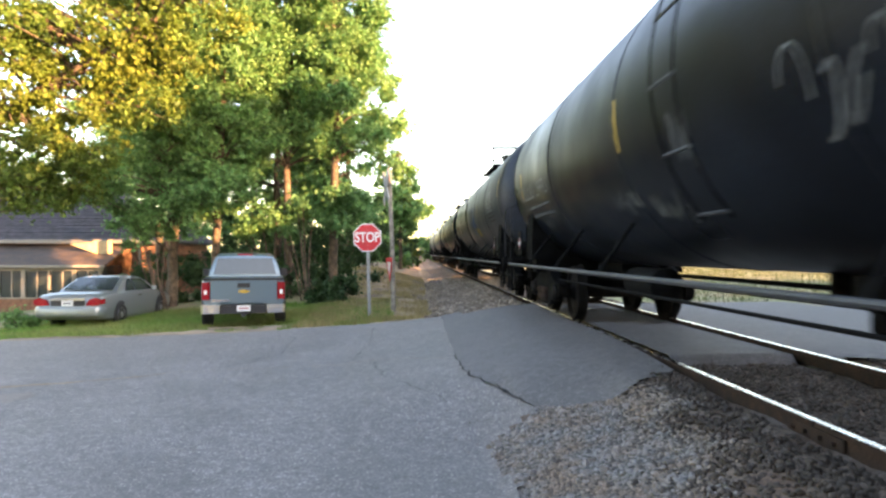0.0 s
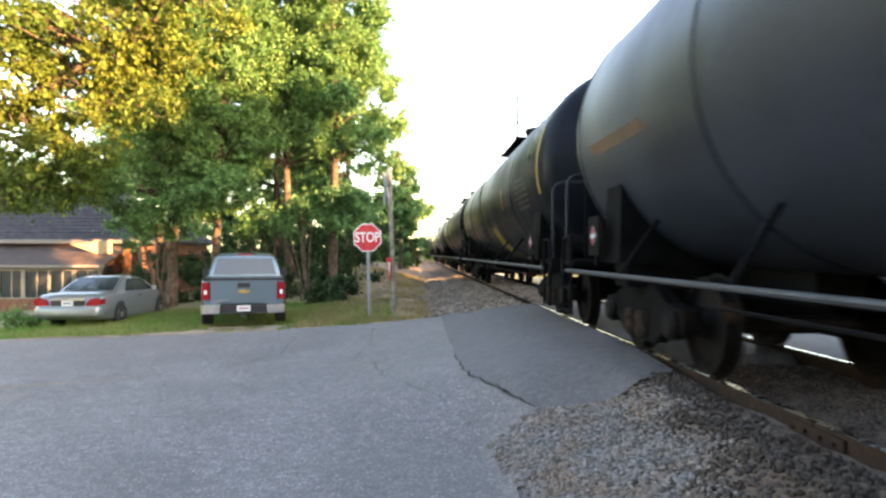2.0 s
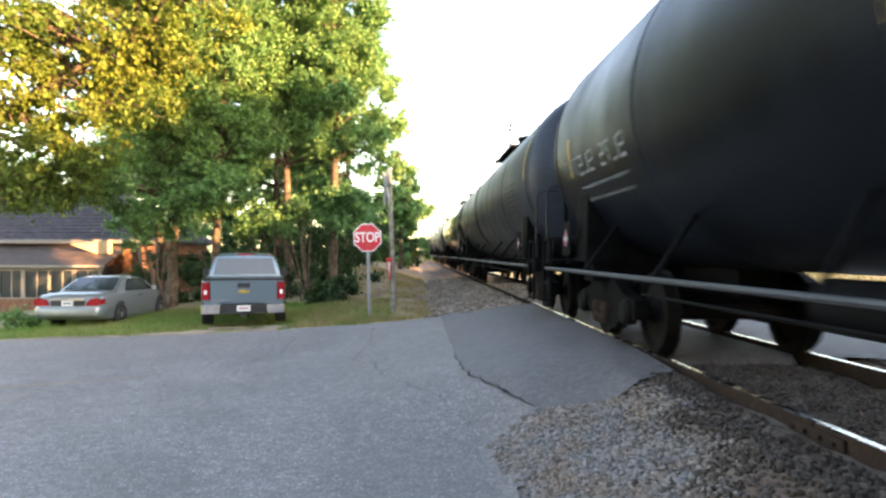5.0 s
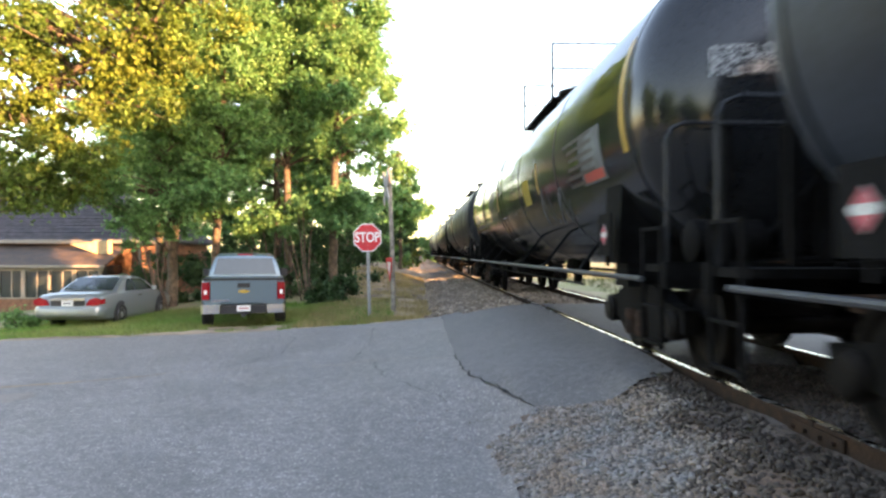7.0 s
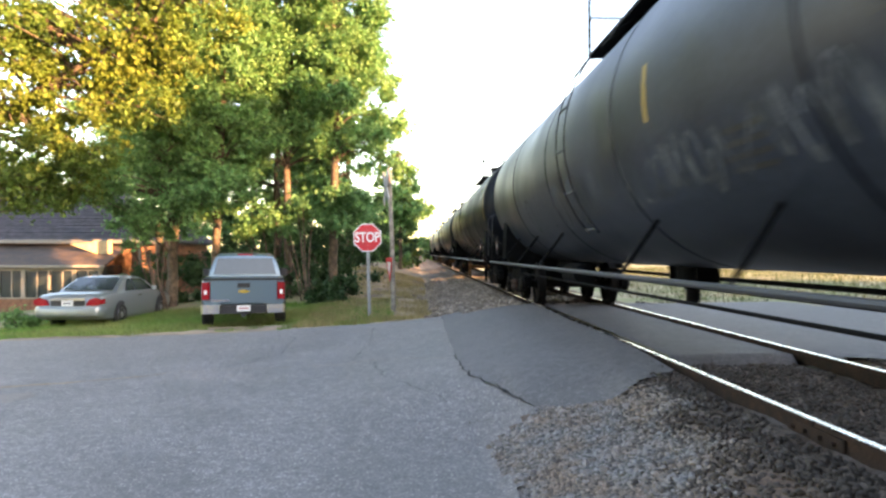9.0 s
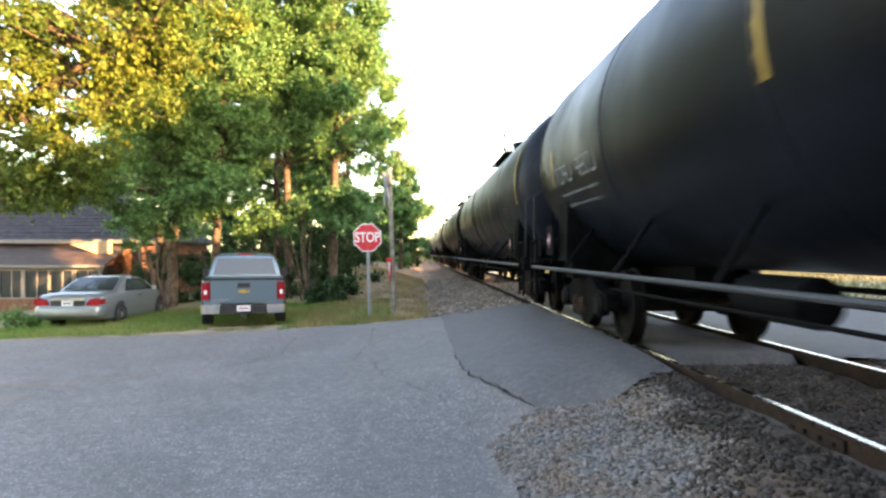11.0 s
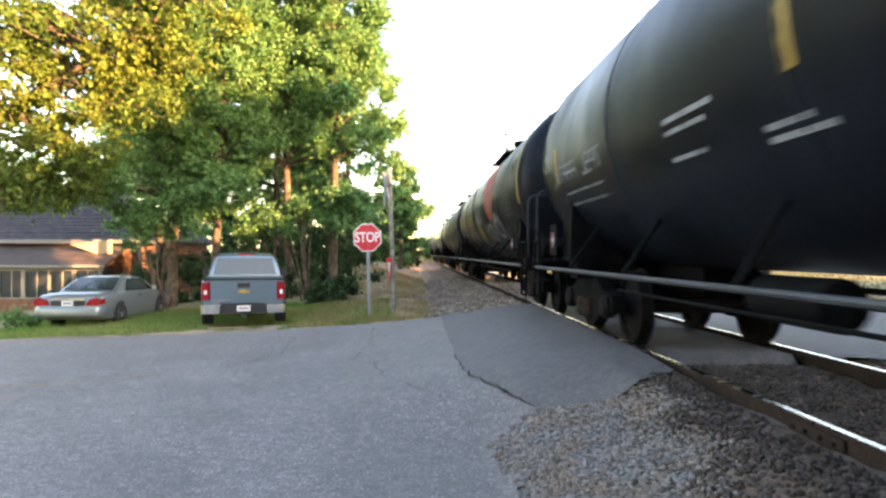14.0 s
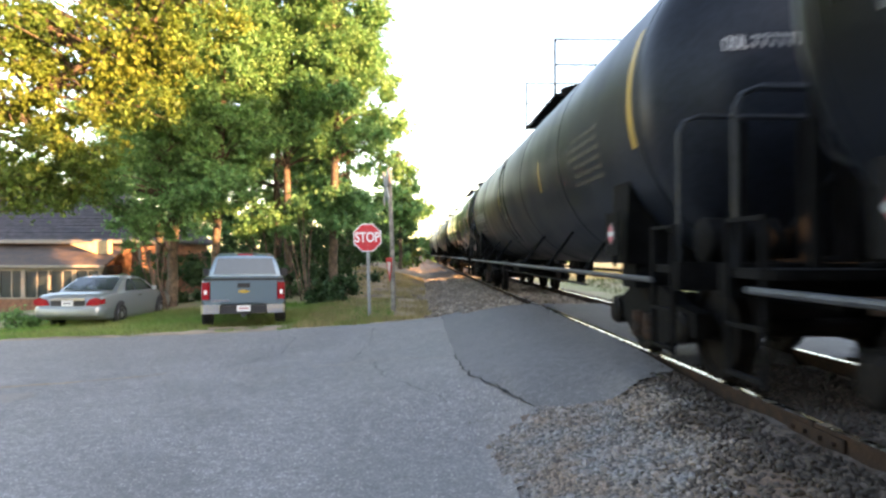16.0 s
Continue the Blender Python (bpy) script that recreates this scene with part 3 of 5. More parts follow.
            dm = Matrix.Translation((s * 1.482, e * 7.15, 1.22)) @ Matrix.Rotation(radians(45), 4, "X")
            part("placard", Geo().box(-0.002, 0.002, -0.072, 0.072, -0.072, 0.072, dm), SIGN_GREY, pl, "white hazard placard with red corners")
            for k in (1, -1):
                pr = Geo().add([(s * 1.486, e * 7.15 - 0.075, 1.22 + k * 0.024), (s * 1.486, e * 7.15 + 0.075, 1.22 + k * 0.024), (s * 1.486, e * 7.15, 1.22 + k * 0.099)], [(0, 1, 2)])
                part("placard_corner", pr, PLACARD, pl, "faded red placard corner")
        # bogie
        bog = part("bogie", Geo().box(-1.05, 1.05, e * 6.95 - 0.16, e * 6.95 + 0.16, 0.4, 0.66), UNDER, car)
        for s in (-1, 1):
            out = [(-1.12, 0.36), (-1.12, 0.56), (-0.75, 0.6), (-0.42, 0.74), (0.42, 0.74), (0.75, 0.6), (1.12, 0.56), (1.12, 0.36), (0.7, 0.36), (0.4, 0.2), (-0.4, 0.2), (-0.7, 0.36)]
            m = Matrix(((0, 0, 1, s * 1.0), (1, 0, 0, e * 6.95), (0, 1, 0, 0), (0, 0, 0, 1)))
            fr = part("side_frame", Geo().prism(out, -0.07, 0.07, m), UNDER, bog)
            for k in (-1, 1):
                part("bearing", Geo().lathe([(0.13, -0.06), (0.14, 0.05), (0.1, 0.09)], Matrix.Translation((s * 1.05, e * 6.95 + k * 0.89, 0.42)) @ Matrix.Rotation(radians(90 * s), 4, "Y"), 16), WHEEL, bog, smooth=True)
                part("spring", Geo().lathe([(0.07, 0.24), (0.085, 0.3), (0.07, 0.36), (0.085, 0.42), (0.07, 0.48)], Matrix.Translation((s * 1.09, e * 6.95 + k * 0.16, 0)), 10), RUST, bog)
    wheels = []
    for y in (-6.95 - 0.89, -6.95 + 0.89, 6.95 - 0.89, 6.95 + 0.89):
        ax = part("axle", Geo().tube([(-1.05, 0, 0), (1.05, 0, 0)], 0.08, 12), WHEEL, car, "steel axle with its wheels")
        ax.location = (0, y, 0.42)
        wheels.append(ax)
        for s in (-1, 1):
            w = Geo().lathe([(0.1, 0.07), (0.12, 0.04), (0.33, 0.02), (0.37, 0.065), (0.42, 0.06), (0.425, -0.055), (0.45, -0.062), (0.45, -0.085), (0.36, -0.085), (0.33, -0.02), (0.12, -0.02), (0.1, -0.06)], Matrix.Translation((s * 0.745, 0, 0)) @ Matrix.Rotation(radians(90 * s), 4, "Y"), 28)
            part("wheel", w, WHEEL, ax, smooth=True)
    return car, tank


tank_car, tank_body = make_car()
FIRST, LAST = -6, 21
cars = {}
for j in range(FIRST, LAST + 1):
    cars[j] = tank_car if j == FIRST else copy_thing(tank_car, Matrix.Identity(4))


def gone(t):
    """How far the train has rolled, in metres; it gathers a little speed."""
    return CAR * (0.001545 * t * t + 0.63255 * t + (-0.1490))


def car_y(j, t):
    """Where the middle of a car stands along the track."""
    return 1.94 + CAR * (j + 5) - gone(t)


# ---- markings of the cars ----
def mark(j, name, g, mat, label=""):
    t = [o for o in cars[j].children if o.name.startswith("tank") and not o.name.startswith("tank_")][0]
    for one in (g if isinstance(g, list) else [g]):
        part(name, one, mat, t, label)


def patch_of(y0, y1, d0, d1, skew=0.0, lift=0.004):
    g = Geo()
    decal(g, y0, y1, d0, d1, lift, skew)
    return g


def stencil(j, y, h, size, seed, mat=None, rows=2):
    mark(j, "stencil_character", letters(y, h, 11, size, seed), mat or DIM, "pale stencilled character")
    for k in range(rows):
        hh = (h - 0.16 - 0.15 * k) * 39
        mark(j, "small_lettering", patch_of(y + 0.1, y + size * 6, hh - 0.7, hh + 0.7), CHALK, "line of small faded lettering")


def head_stencil(j, rows, seed):
    """Bars of lettering on a car's rounded front end."""
    r = random.Random(seed)
    for k in range(rows):
        size = 0.085 if k == 0 else 0.06
        z = 0.25 - 0.075 * k
        x = -0.95
        while x < -0.38:
            g = Geo()
            o = []
            for u, v in r.choice(GLYPHS):
                px, pz = x + u * size, z + v * size
                for e in (-1, 1):
                    qx, qz = px + e * size * 0.08, pz + e * size * 0.08
                    o.append((qx, -7.85 - 0.62 * math.sqrt(max(0, 1 - (qx * qx + qz * qz) / R ** 2)) - 0.012, ZC + qz))
            g.add(o, [(2 * i, 2 * i + 1, 2 * i + 3, 2 * i + 2) for i in range(len(o) // 2 - 1)])
            mark(j, "stencil_character", g, WHITE, "white stencilled character")
            x += size * 0.75


def stripes(j, spots):
    for y, d0, d1, w in spots:
        mark(j, "reflective_stripe", patch_of(y, y + w, d0, d1), YELLOW, "upright yellow reflective stripe")


def panel(j, y, h, wide, high, rows, seed):
    """A block of data lines painted on the side."""
    for k in range(rows):
        hh = h - high * k / rows
        w = wide * random.Random(seed + k).uniform(0.75, 1.0)
        mark(j, "data_line", patch_of(y, y + w, (hh - high * 0.22 / rows) * 39, (hh + high * 0.22 / rows) * 39), FAINT, "line of faint painted data lettering")


GLOSSY, GREY, SATIN = (0, 7, 11, 14, 17), (-4, -1, 1, 9, 16, 19), (3, 6, 8, 12, 20)
paint = {}
for key, mat in (("gloss", TANK_GLOSS), ("grey", TANK_GREY), ("satin", TANK_SATIN)):
    paint[key] = tank_body.data.copy()
    paint[key].materials[0] = mat
for j, c in cars.items():
    body = [o for o in c.children if o.name.startswith("tank") and not o.name.startswith("tank_")][0]
    if j in GLOSSY:
        body.data = paint["gloss"]
    elif j in GREY:
        body.data = paint["grey"]
    elif j in SATIN:
        body.data = paint["satin"]
    c["label"] = ("glossy black railway tank car reflecting the trees" if j in GLOSSY else "dusty grey-black railway tank car with faded graffiti" if j in GREY else "matte black railway tank car with yellow reflective stripes")
    stripes(j, [(-7.72, 6, 46, 0.13), (7.0, 6, 24, 0.11), (-3.4, 6, 24, 0.1), (1.5, 7, 26, 0.13)] if j not in GREY else [(-2.6, 12, 30, 0.07), (-7.72, 20, 50, 0.1)])
    if j not in (1, -1, -4):
        stencil(j, 5.0, 0.15, 0.3, 50 + j, WHITE if j % 3 == 0 else DIM)
    panel(j, -6.6, 0.55, 1.4, 0.6, 6, 70 + j)
    if j % 2:
        panel(j, -4.2, 0.0, 0.6, 0.35, 4, 90 + j)
for j, rows in ((0, 3), (-2, 3), (5, 2), (6, 1), (-3, 3), (4, 1), (2, 2)):
    head_stencil(j, rows, 200 + j)
# the cars that pass close by, one by one
for seed, (y, h, wide, high) in enumerate(((0.02, 0.12, 0.32, 0.42), (1.55, -0.3, 0.7, 0.2), (0.55, -0.42, 0.75, 0.28), (5.0, -0.3, 1.0, 0.2), (-2.3, 0.02, 1.1, 0.42))):
    mark(-5, "graffiti", scribble(100 + seed, y, h, wide, high, 5, 0.024), CHALK, "faded grey graffiti stroke")
mark(-4, "graffiti", scribble(110, -1.6, 0.28, 0.9, 0.8, 4, 0.09), BLUE, "blue sprayed graffiti stroke")
mark(-4, "graffiti", scribble(111, -1.3, 0.5, 0.4, 0.4, 2, 0.07), DIM, "pale sprayed graffiti stroke")
mark(-4, "graffiti", patch_of(-2.3, -1.6, -10, 0, 0.15), OCHRE, "ochre sprayed graffiti patch")
mark(-4, "rust_streak", patch_of(5.6, 7.2, 10, 15, 0.2), BROWN, "rust-brown streak")
mark(-3, "pale_panel", patch_of(1.5, 2.3, -15.5, -4.5, -0.1), FAINT, "pale faded data panel")
mark(-3, "yellow_panel", patch_of(-1.03, -0.2, -35.5, -6, -0.24), OCHRE, "faded yellow painted panel")
mark(-1, "rust_streak", patch_of(4.6, 6.2, 6, 14, 0.2), BROWN, "rust-brown streak")
for seed in range(3):
    mark(-1, "graffiti", scribble(120 + seed, 1.0 + 1.8 * seed, -0.12 - 0.1 * (seed == 2), 1.9, 0.6, 7, 0.03), CHALK, "pale grey graffiti stroke")
mark(0, "yellow_panel", patch_of(-2.6, -2.0, 2, 18), OCHRE, "yellow painted panel")
mark(0, "white_panel", patch_of(-6.9, -6.0, 0, 22, 0, 0.003), CHALK, "pale sticker panel")
mark(0, "red_label", patch_of(-6.85, -6.1, 1, 5, 0, 0.006), RED, "faded red label")
mark(0, "graffiti", scribble(131, -5.2, -0.15, 2.0, 0.5, 6, 0.035), CHALK, "grey graffiti stroke")
mark(0, "graffiti", scribble(132, 1.6, 0.3, 1.6, 0.7, 4, 0.045), CHALK, "grey graffiti stroke")
for y, kind in ((3.6, "round"), (2.9, "bar"), (2.2, "cup"), (1.3, "round"), (0.4, "round")):
    g = Geo()
    stroke(g, [(y + 0.2 * math.cos(a * 0.55), -0.15 + 0.3 * math.sin(a * 0.55)) for a in range(13)] if kind == "round" else [(y, -0.42), (y, 0.15)] if kind == "bar" else [(y - 0.15, 0.15), (y - 0.1, -0.4), (y + 0.15, -0.4), (y + 0.18, 0.15)], 0.055)
    mark(1, "graffiti", g, CHALK, "pale grey sprayed letter shape")
for seed in range(4):
    mark(1, "graffiti", scribble(140 + seed, -6.3 + 1.7 * seed, -0.1, 1.7, 0.5, 7, 0.028), CHALK, "faded grey graffiti stroke")
for k in range(9):
    mark(1, "scrape", patch_of(-6.6, -5.5, 12 + 2.2 * k, 12.8 + 2.2 * k), DIM, "thin pale scrape")
    mark(-4, "scrape", patch_of(-6.3, -5.2, 12 + 2.2 * k, 12.8 + 2.2 * k), DIM, "thin pale scrape")
mark(3, "graffiti", scribble(150, 2.9, 0.15, 0.9, 0.6, 5, 0.03), CHALK, "pale grey graffiti stroke")
mark(3, "graffiti", scribble(151, 0.4, 0.25, 2.2, 0.3, 4, 0.07), FAINT, "grey graffiti stroke")
for y0, y1, d0, d1 in ((2.45, 3.3, 8.4, 10.0), (2.6, 3.3, 5.0, 6.4), (1.5, 1.95, -3.4, -1.9), (1.35, 1.95, -6.3, -4.8), (2.7, 3.3, -3.0, -1.7)):
    mark(4, "white_dash", patch_of(y0, y1, d0, d1), DIM, "short white painted dash")
mark(4, "graffiti", scribble(160, -1.6, 0.4, 0.8, 0.9, 6, 0.035), CHALK, "pale graffiti stroke")
g = Geo()
for i in range(13):
    d = 3 + 57 * i / 12
    lean = (i / 12) * 0.9
    g.v += [on_tank(-2.95 - 1.1 * min(1, i / 5) + lean * 0.5, d - MARK_DROP, 0.004), on_tank(-2.6 + 1.35 * min(1, i / 7), d - MARK_DROP, 0.004)]
g.f = [(2 * i, 2 * i + 2, 2 * i + 3, 2 * i + 1) for i in range(12)]
mark(5, "graffiti", g, RED, "large red sprayed wedge")
for k, y in enumerate((-3.3, -2.85, -2.4, -1.95)):
    g = Geo()
    stroke(g, [(y, 0.62), (y, 1.0), (y + 0.16, 0.78), (y + 0.28, 1.0), (y + 0.28, 0.62)], 0.05, 0.008)
    mark(5, "graffiti", g, WHITE, "white letter shape on the red wedge")
for k in range(5):
    mark(5, "graffiti", patch_of(-3.0, -2.5, 12.5 + 2.2 * k, 13.5 + 2.2 * k, 0.12, 0.008), DIM, "thin white line on the red wedge")
rg = random.Random(77)
for y, ry, rh, h in ((-3.75, 0.62, 0.3, -0.14), (-2.15, 0.62, 0.26, -0.24), (0.9, 0.3, 0.2, -0.2)):
    for c in range(4):
        g = Geo()
        ph, oy, oh = rg.uniform(0, 6), rg.uniform(-0.07, 0.07), rg.uniform(-0.05, 0.05)
        sy, sh = ry * rg.uniform(0.72, 1.05), rh * rg.uniform(0.72, 1.05)
        stroke(g, [(y + oy + sy * math.cos(ph + a * 0.36), h + oh + sh * math.sin(ph + a * 0.36)) for a in range(rg.randint(12, 20))], 0.035, 0.006 + 0.001 * c)
        mark(5, "graffiti", g, DIM, "white looping graffiti stroke")
    for c in range(4):
        g = Geo()
        stroke(g, [(y + rg.uniform(-0.8, 0.8) * ry, h + rg.uniform(-0.9, 0.9) * rh) for _ in range(4)], 0.032, 0.011 + 0.001 * c)
        mark(5, "graffiti", g, DIM if c % 2 else CHALK, "white crossing graffiti stroke")
mark(5, "yellow_panel", patch_of(-0.2, 0.5, -14, 2, 0, 0.006), OCHRE, "yellow sprayed patch")
mark(5, "graffiti", scribble(171, -0.6, 0.3, 1.4, 0.6, 5, 0.06), DIM, "grey graffiti stroke")
mark(5, "yellow_panel", patch_of(2.2, 3.2, 8, 18), OCHRE, "yellow painted band")
for j in (7, 10, 13, 16, 2, -6):
    mark(j, "graffiti", scribble(180 + j, -3.0, -0.1, 3.0, 0.7, 6, 0.08), FAINT, "faded graffiti stroke")


# ---- track bed: ties, ballast ----
TIE_MESH = Geo().box(-1.3, 1.3, -0.11, 0.11, -0.17, 0.0, bev=0.012).mesh("tie", TIE)
rt = random.Random(4)
for k in range(96):
    y = 1.6 + k * 0.53
    if 6.7 < y < 14.3:
        continue
    o = part("tie", TIE_MESH, None, track)
    o.matrix_basis = pose(TX + rt.uniform(-0.04, 0.04), y + rt.uniform(-0.03, 0.03), (-0.125 if y > 8 else -0.165) + rt.uniform(-0.012, 0.0), 0, 0, rt.uniform(-1.5, 1.5))


def lip_fill(x, y):
    """Ballast thrown up against the paving's edge."""
    return 0.03 * ease(5.1, 5.8, y) * (1 - ease(6.6, 7.0, y)) * (1 if x < 2.5 else 0) if y < 14 else 0.0


def bed_in(x, y):
    if 4.0 < y < 14.6 and road_in(x, y) and road_in(x + 0.1, y) or (6.9 < y < 14.2 and 2.5 < x):
        return False
    left = (0.85 if y > 10 else 0.55) + rough(0, y, 0.6, 0.35) - (0.9 if y < 5 else 0)
    return left < x < 6.1 + rough(7, y, 0.6, 0.35)


track_bed = thing("track_bed", "grey crushed-stone ballast along the railway track", "ballast", kind="structure",
                  geo=sheet("track_bed", steps((-0.6, 6.6, 0.12)), steps((-30, 2, 1.0), (2, 30, 0.14), (30, 120, 1.0), (120, 300, 10)), lambda x, y: bare_z(x, y) + (0.014 if y < 14 else 0.05) + lip_fill(x, y) + rough(x, y, 6, 0.025), None, bed_in), mat=GRAVEL, smooth=True)
def shoulder_in(x, y):
    strip = -1.15 - 2.2 * ease(20, 26, y) + rough(0, y, 0.5, 0.7) + rough(4, y, 2.5, 0.25) < x < 1.3 and y > far_edge(x) - 0.1
    verge_edge = far_edge(x) - 0.1 < y < far_edge(x) + 0.4 + rough(x, y, 1.5, 0.6)
    wheel_mud = -5.4 < x < -3.1 and far_edge(x) - 0.1 < y < 17.4 + rough(x, y, 1, 1.0)
    return strip or verge_edge or wheel_mud


shoulder = thing("dirt_shoulder", "bare brown dirt between verge and ballast", "soil", kind="structure",
                 geo=sheet("dirt_shoulder", steps((-11, 1.3, 0.1)), steps((13.5, 26, 0.09), (26, 120, 1.0)), lambda x, y: bare_z(x, y) + 0.03, None, shoulder_in), mat=DIRT, smooth=True)
thing("gravel_margin", "brown gravel margin of the road beyond the track", "soil", kind="structure",
      geo=sheet("gravel_margin", steps((6.0, 34, 0.4)), steps((14.6, 24, 0.3)), lambda x, y: bare_z(x, y) + 0.02, None, lambda x, y: 14.8 < y < 19.0 + (x - 6) * 0.12 + rough(x, y, 0.6, 1.2)), mat=DIRT, smooth=True)


def stone_verts(r):
    """A rough broken stone of twelve corners."""
    phi = (1 + 5 ** 0.5) / 2
    ico = [(-1, phi, 0), (1, phi, 0), (-1, -phi, 0), (1, -phi, 0), (0, -1, phi), (0, 1, phi), (0, -1, -phi), (0, 1, -phi), (phi, 0, -1), (phi, 0, 1), (-phi, 0, -1), (-phi, 0, 1)]
    s = (r.uniform(0.7, 1.2), r.uniform(0.6, 1.0), r.uniform(0.45, 0.8))
    return [tuple(c * k * r.uniform(0.5, 1.2) / 1.9 for c, k in zip(p, s)) for p in ico]


ICO = [(0, 11, 5), (0, 5, 1), (0, 1, 7), (0, 7, 10), (0, 10, 11), (1, 5, 9), (5, 11, 4), (11, 10, 2), (10, 7, 6), (7, 1, 8), (3, 9, 4), (3, 4, 2), (3, 2, 6), (3, 6, 8), (3, 8, 9), (4, 9, 5), (2, 4, 11), (6, 2, 10), (8, 6, 7), (9, 8, 1)]
rs = random.Random(11)
STONES = [stone_verts(rs) for _ in range(12)]


def stone_field(name, spots, parent, mat, label):
    """Joined stones at (x, y, z, size)."""
    n = len(spots)
    co = np.empty((n, 12, 3), dtype=np.float32)
    for i, (x, y, z, s) in enumerate(spots):
        m = Euler((rs.uniform(-0.6, 0.6), rs.uniform(-0.6, 0.6), rs.uniform(0, 6.3))).to_matrix()
        co[i] = np.array(STONES[i % 12]) @ np.array(m).T * s + (x, y, z)
    me = bpy.data.meshes.new(name)
    faces = (np.arange(n)[:, None, None] * 12 + np.array(ICO)[None]).reshape(-1)
    me.vertices.add(n * 12)
    me.vertices.foreach_set("co", co.ravel())
    me.loops.add(n * 60)
    me.loops.foreach_set("vertex_index", faces.astype(np.int32))
    me.polygons.add(n * 20)
    me.polygons.foreach_set("loop_start", (np.arange(n * 20) * 3).astype(np.int32))
    me.materials.append(mat)
    me.update(calc_edges=True)
    return tagged(part(name, me, None, parent, label), kind="stuff")


def scatter(count, x0, x1, y0, y1, lo, hi, keep):
    out = []
    while len(out) < count:
        x, y = rs.uniform(x0, x1), rs.uniform(y0, y1)
        if keep(x, y):
            s = rs.uniform(lo, hi) * (1.35 if rs.random() < 0.12 else 1)
            out.append((x, y, bare_z(x, y) + (0.02 if y < 14 else 0.055) + lip_fill(x, y) + s * 0.12, s))
    return out


def near_bed(x, y):
    return bed_in(x, y) and abs(abs(x - TX) - 0.75) > 0.1 and x > near_edge(y) - 0.02


def grimed_or_shaded(x, y):
    """Oil, brake dust and the train's painted-in shade darken more and more of the stones towards the rails."""
    return rs.random() < ease(1.35, 2.25, x + rough(x, y, 1.7, 0.35) + 0.3 * (1 - ease(3.5, 5.0, y)))


stone_field("ballast_stones", scatter(21000, 0.3, 2.6, 2.6, 7.2, 0.011, 0.031, lambda x, y: near_bed(x, y) and not grimed_or_shaded(x, y) and noise.noise(Vector((x * 1.6, y * 1.6, 5))) > -0.5), track_bed, STONE, "loose crushed grey stones")
# stone colour holds both rail grime and the shade beside the train
stone_field("grimy_stones", scatter(9500, 1.2, 4.8, 2.6, 7.2, 0.012, 0.032, lambda x, y: near_bed(x, y) and grimed_or_shaded(x, y)), track_bed, GRIME_SHADE, "brown stones beside the rails, darkened for oil and the train's shade")
stone_field("ballast_stones", scatter(5200, -0.5, 5.2, 14.4, 34, 0.03, 0.075, lambda x, y: y > far_edge(x) and x > 0.25 + noise.noise(Vector((x, y * 0.5, 9))) * 0.9 and abs(abs(x - TX) - 0.75) > 0.1), track_bed, DUSTY, "loose crushed grey stones")
stone_field("loose_grit", scatter(1300, -6, 1.2, 3.0, 9.0, 0.004, 0.010, lambda x, y: road_in(x, y) and rs.random() < 0.25 + 0.7 * (x > 0)), road, STONE, "loose grit on the asphalt")
SINGLE = []
for q in STONES:
    me = bpy.data.meshes.new("stone")
    me.from_pydata(q, [], ICO)
    me.materials.append(STONE_ONE)
    SINGLE.append(me)
for x, y, z, s in scatter(280, 0.55, 1.8, 3.9, 6.4, 0.026, 0.040, near_bed):
    o = part("stone", rs.choice(SINGLE), None, track_bed)
    o.matrix_basis = pose(x, y, z + 0.004, rs.uniform(-30, 30), rs.uniform(-30, 30), rs.uniform(0, 360)) @ Matrix.Scale(s, 4)
for x, y, w in ((3.75, 6.55, 0.7), (4.2, 6.2, 0.4)):
    thing("concrete_slab", "broken pale slab of crossing pavement", "slab", pose(x, y, -0.16, 4, -3, 12), geo=Geo().box(-w / 2, w / 2, -0.16, 0.16, -0.05, 0.03, bev=0.05), mat=ASPHALT)


# ---- signs ----
def octagon(r):
    return [(r * math.cos(math.pi / 8 + k * math.pi / 4), r * math.sin(math.pi / 8 + k * math.pi / 4)) for k in range(8)]


def facing(x, y, z, turn):
    """Upright plate space: x across, y up, z towards the viewer at turn 0."""
    return Matrix.Translation((x, y, z)) @ Matrix.Rotation(radians(turn), 4, "Z") @ Matrix.Rotation(radians(90), 4, "X")


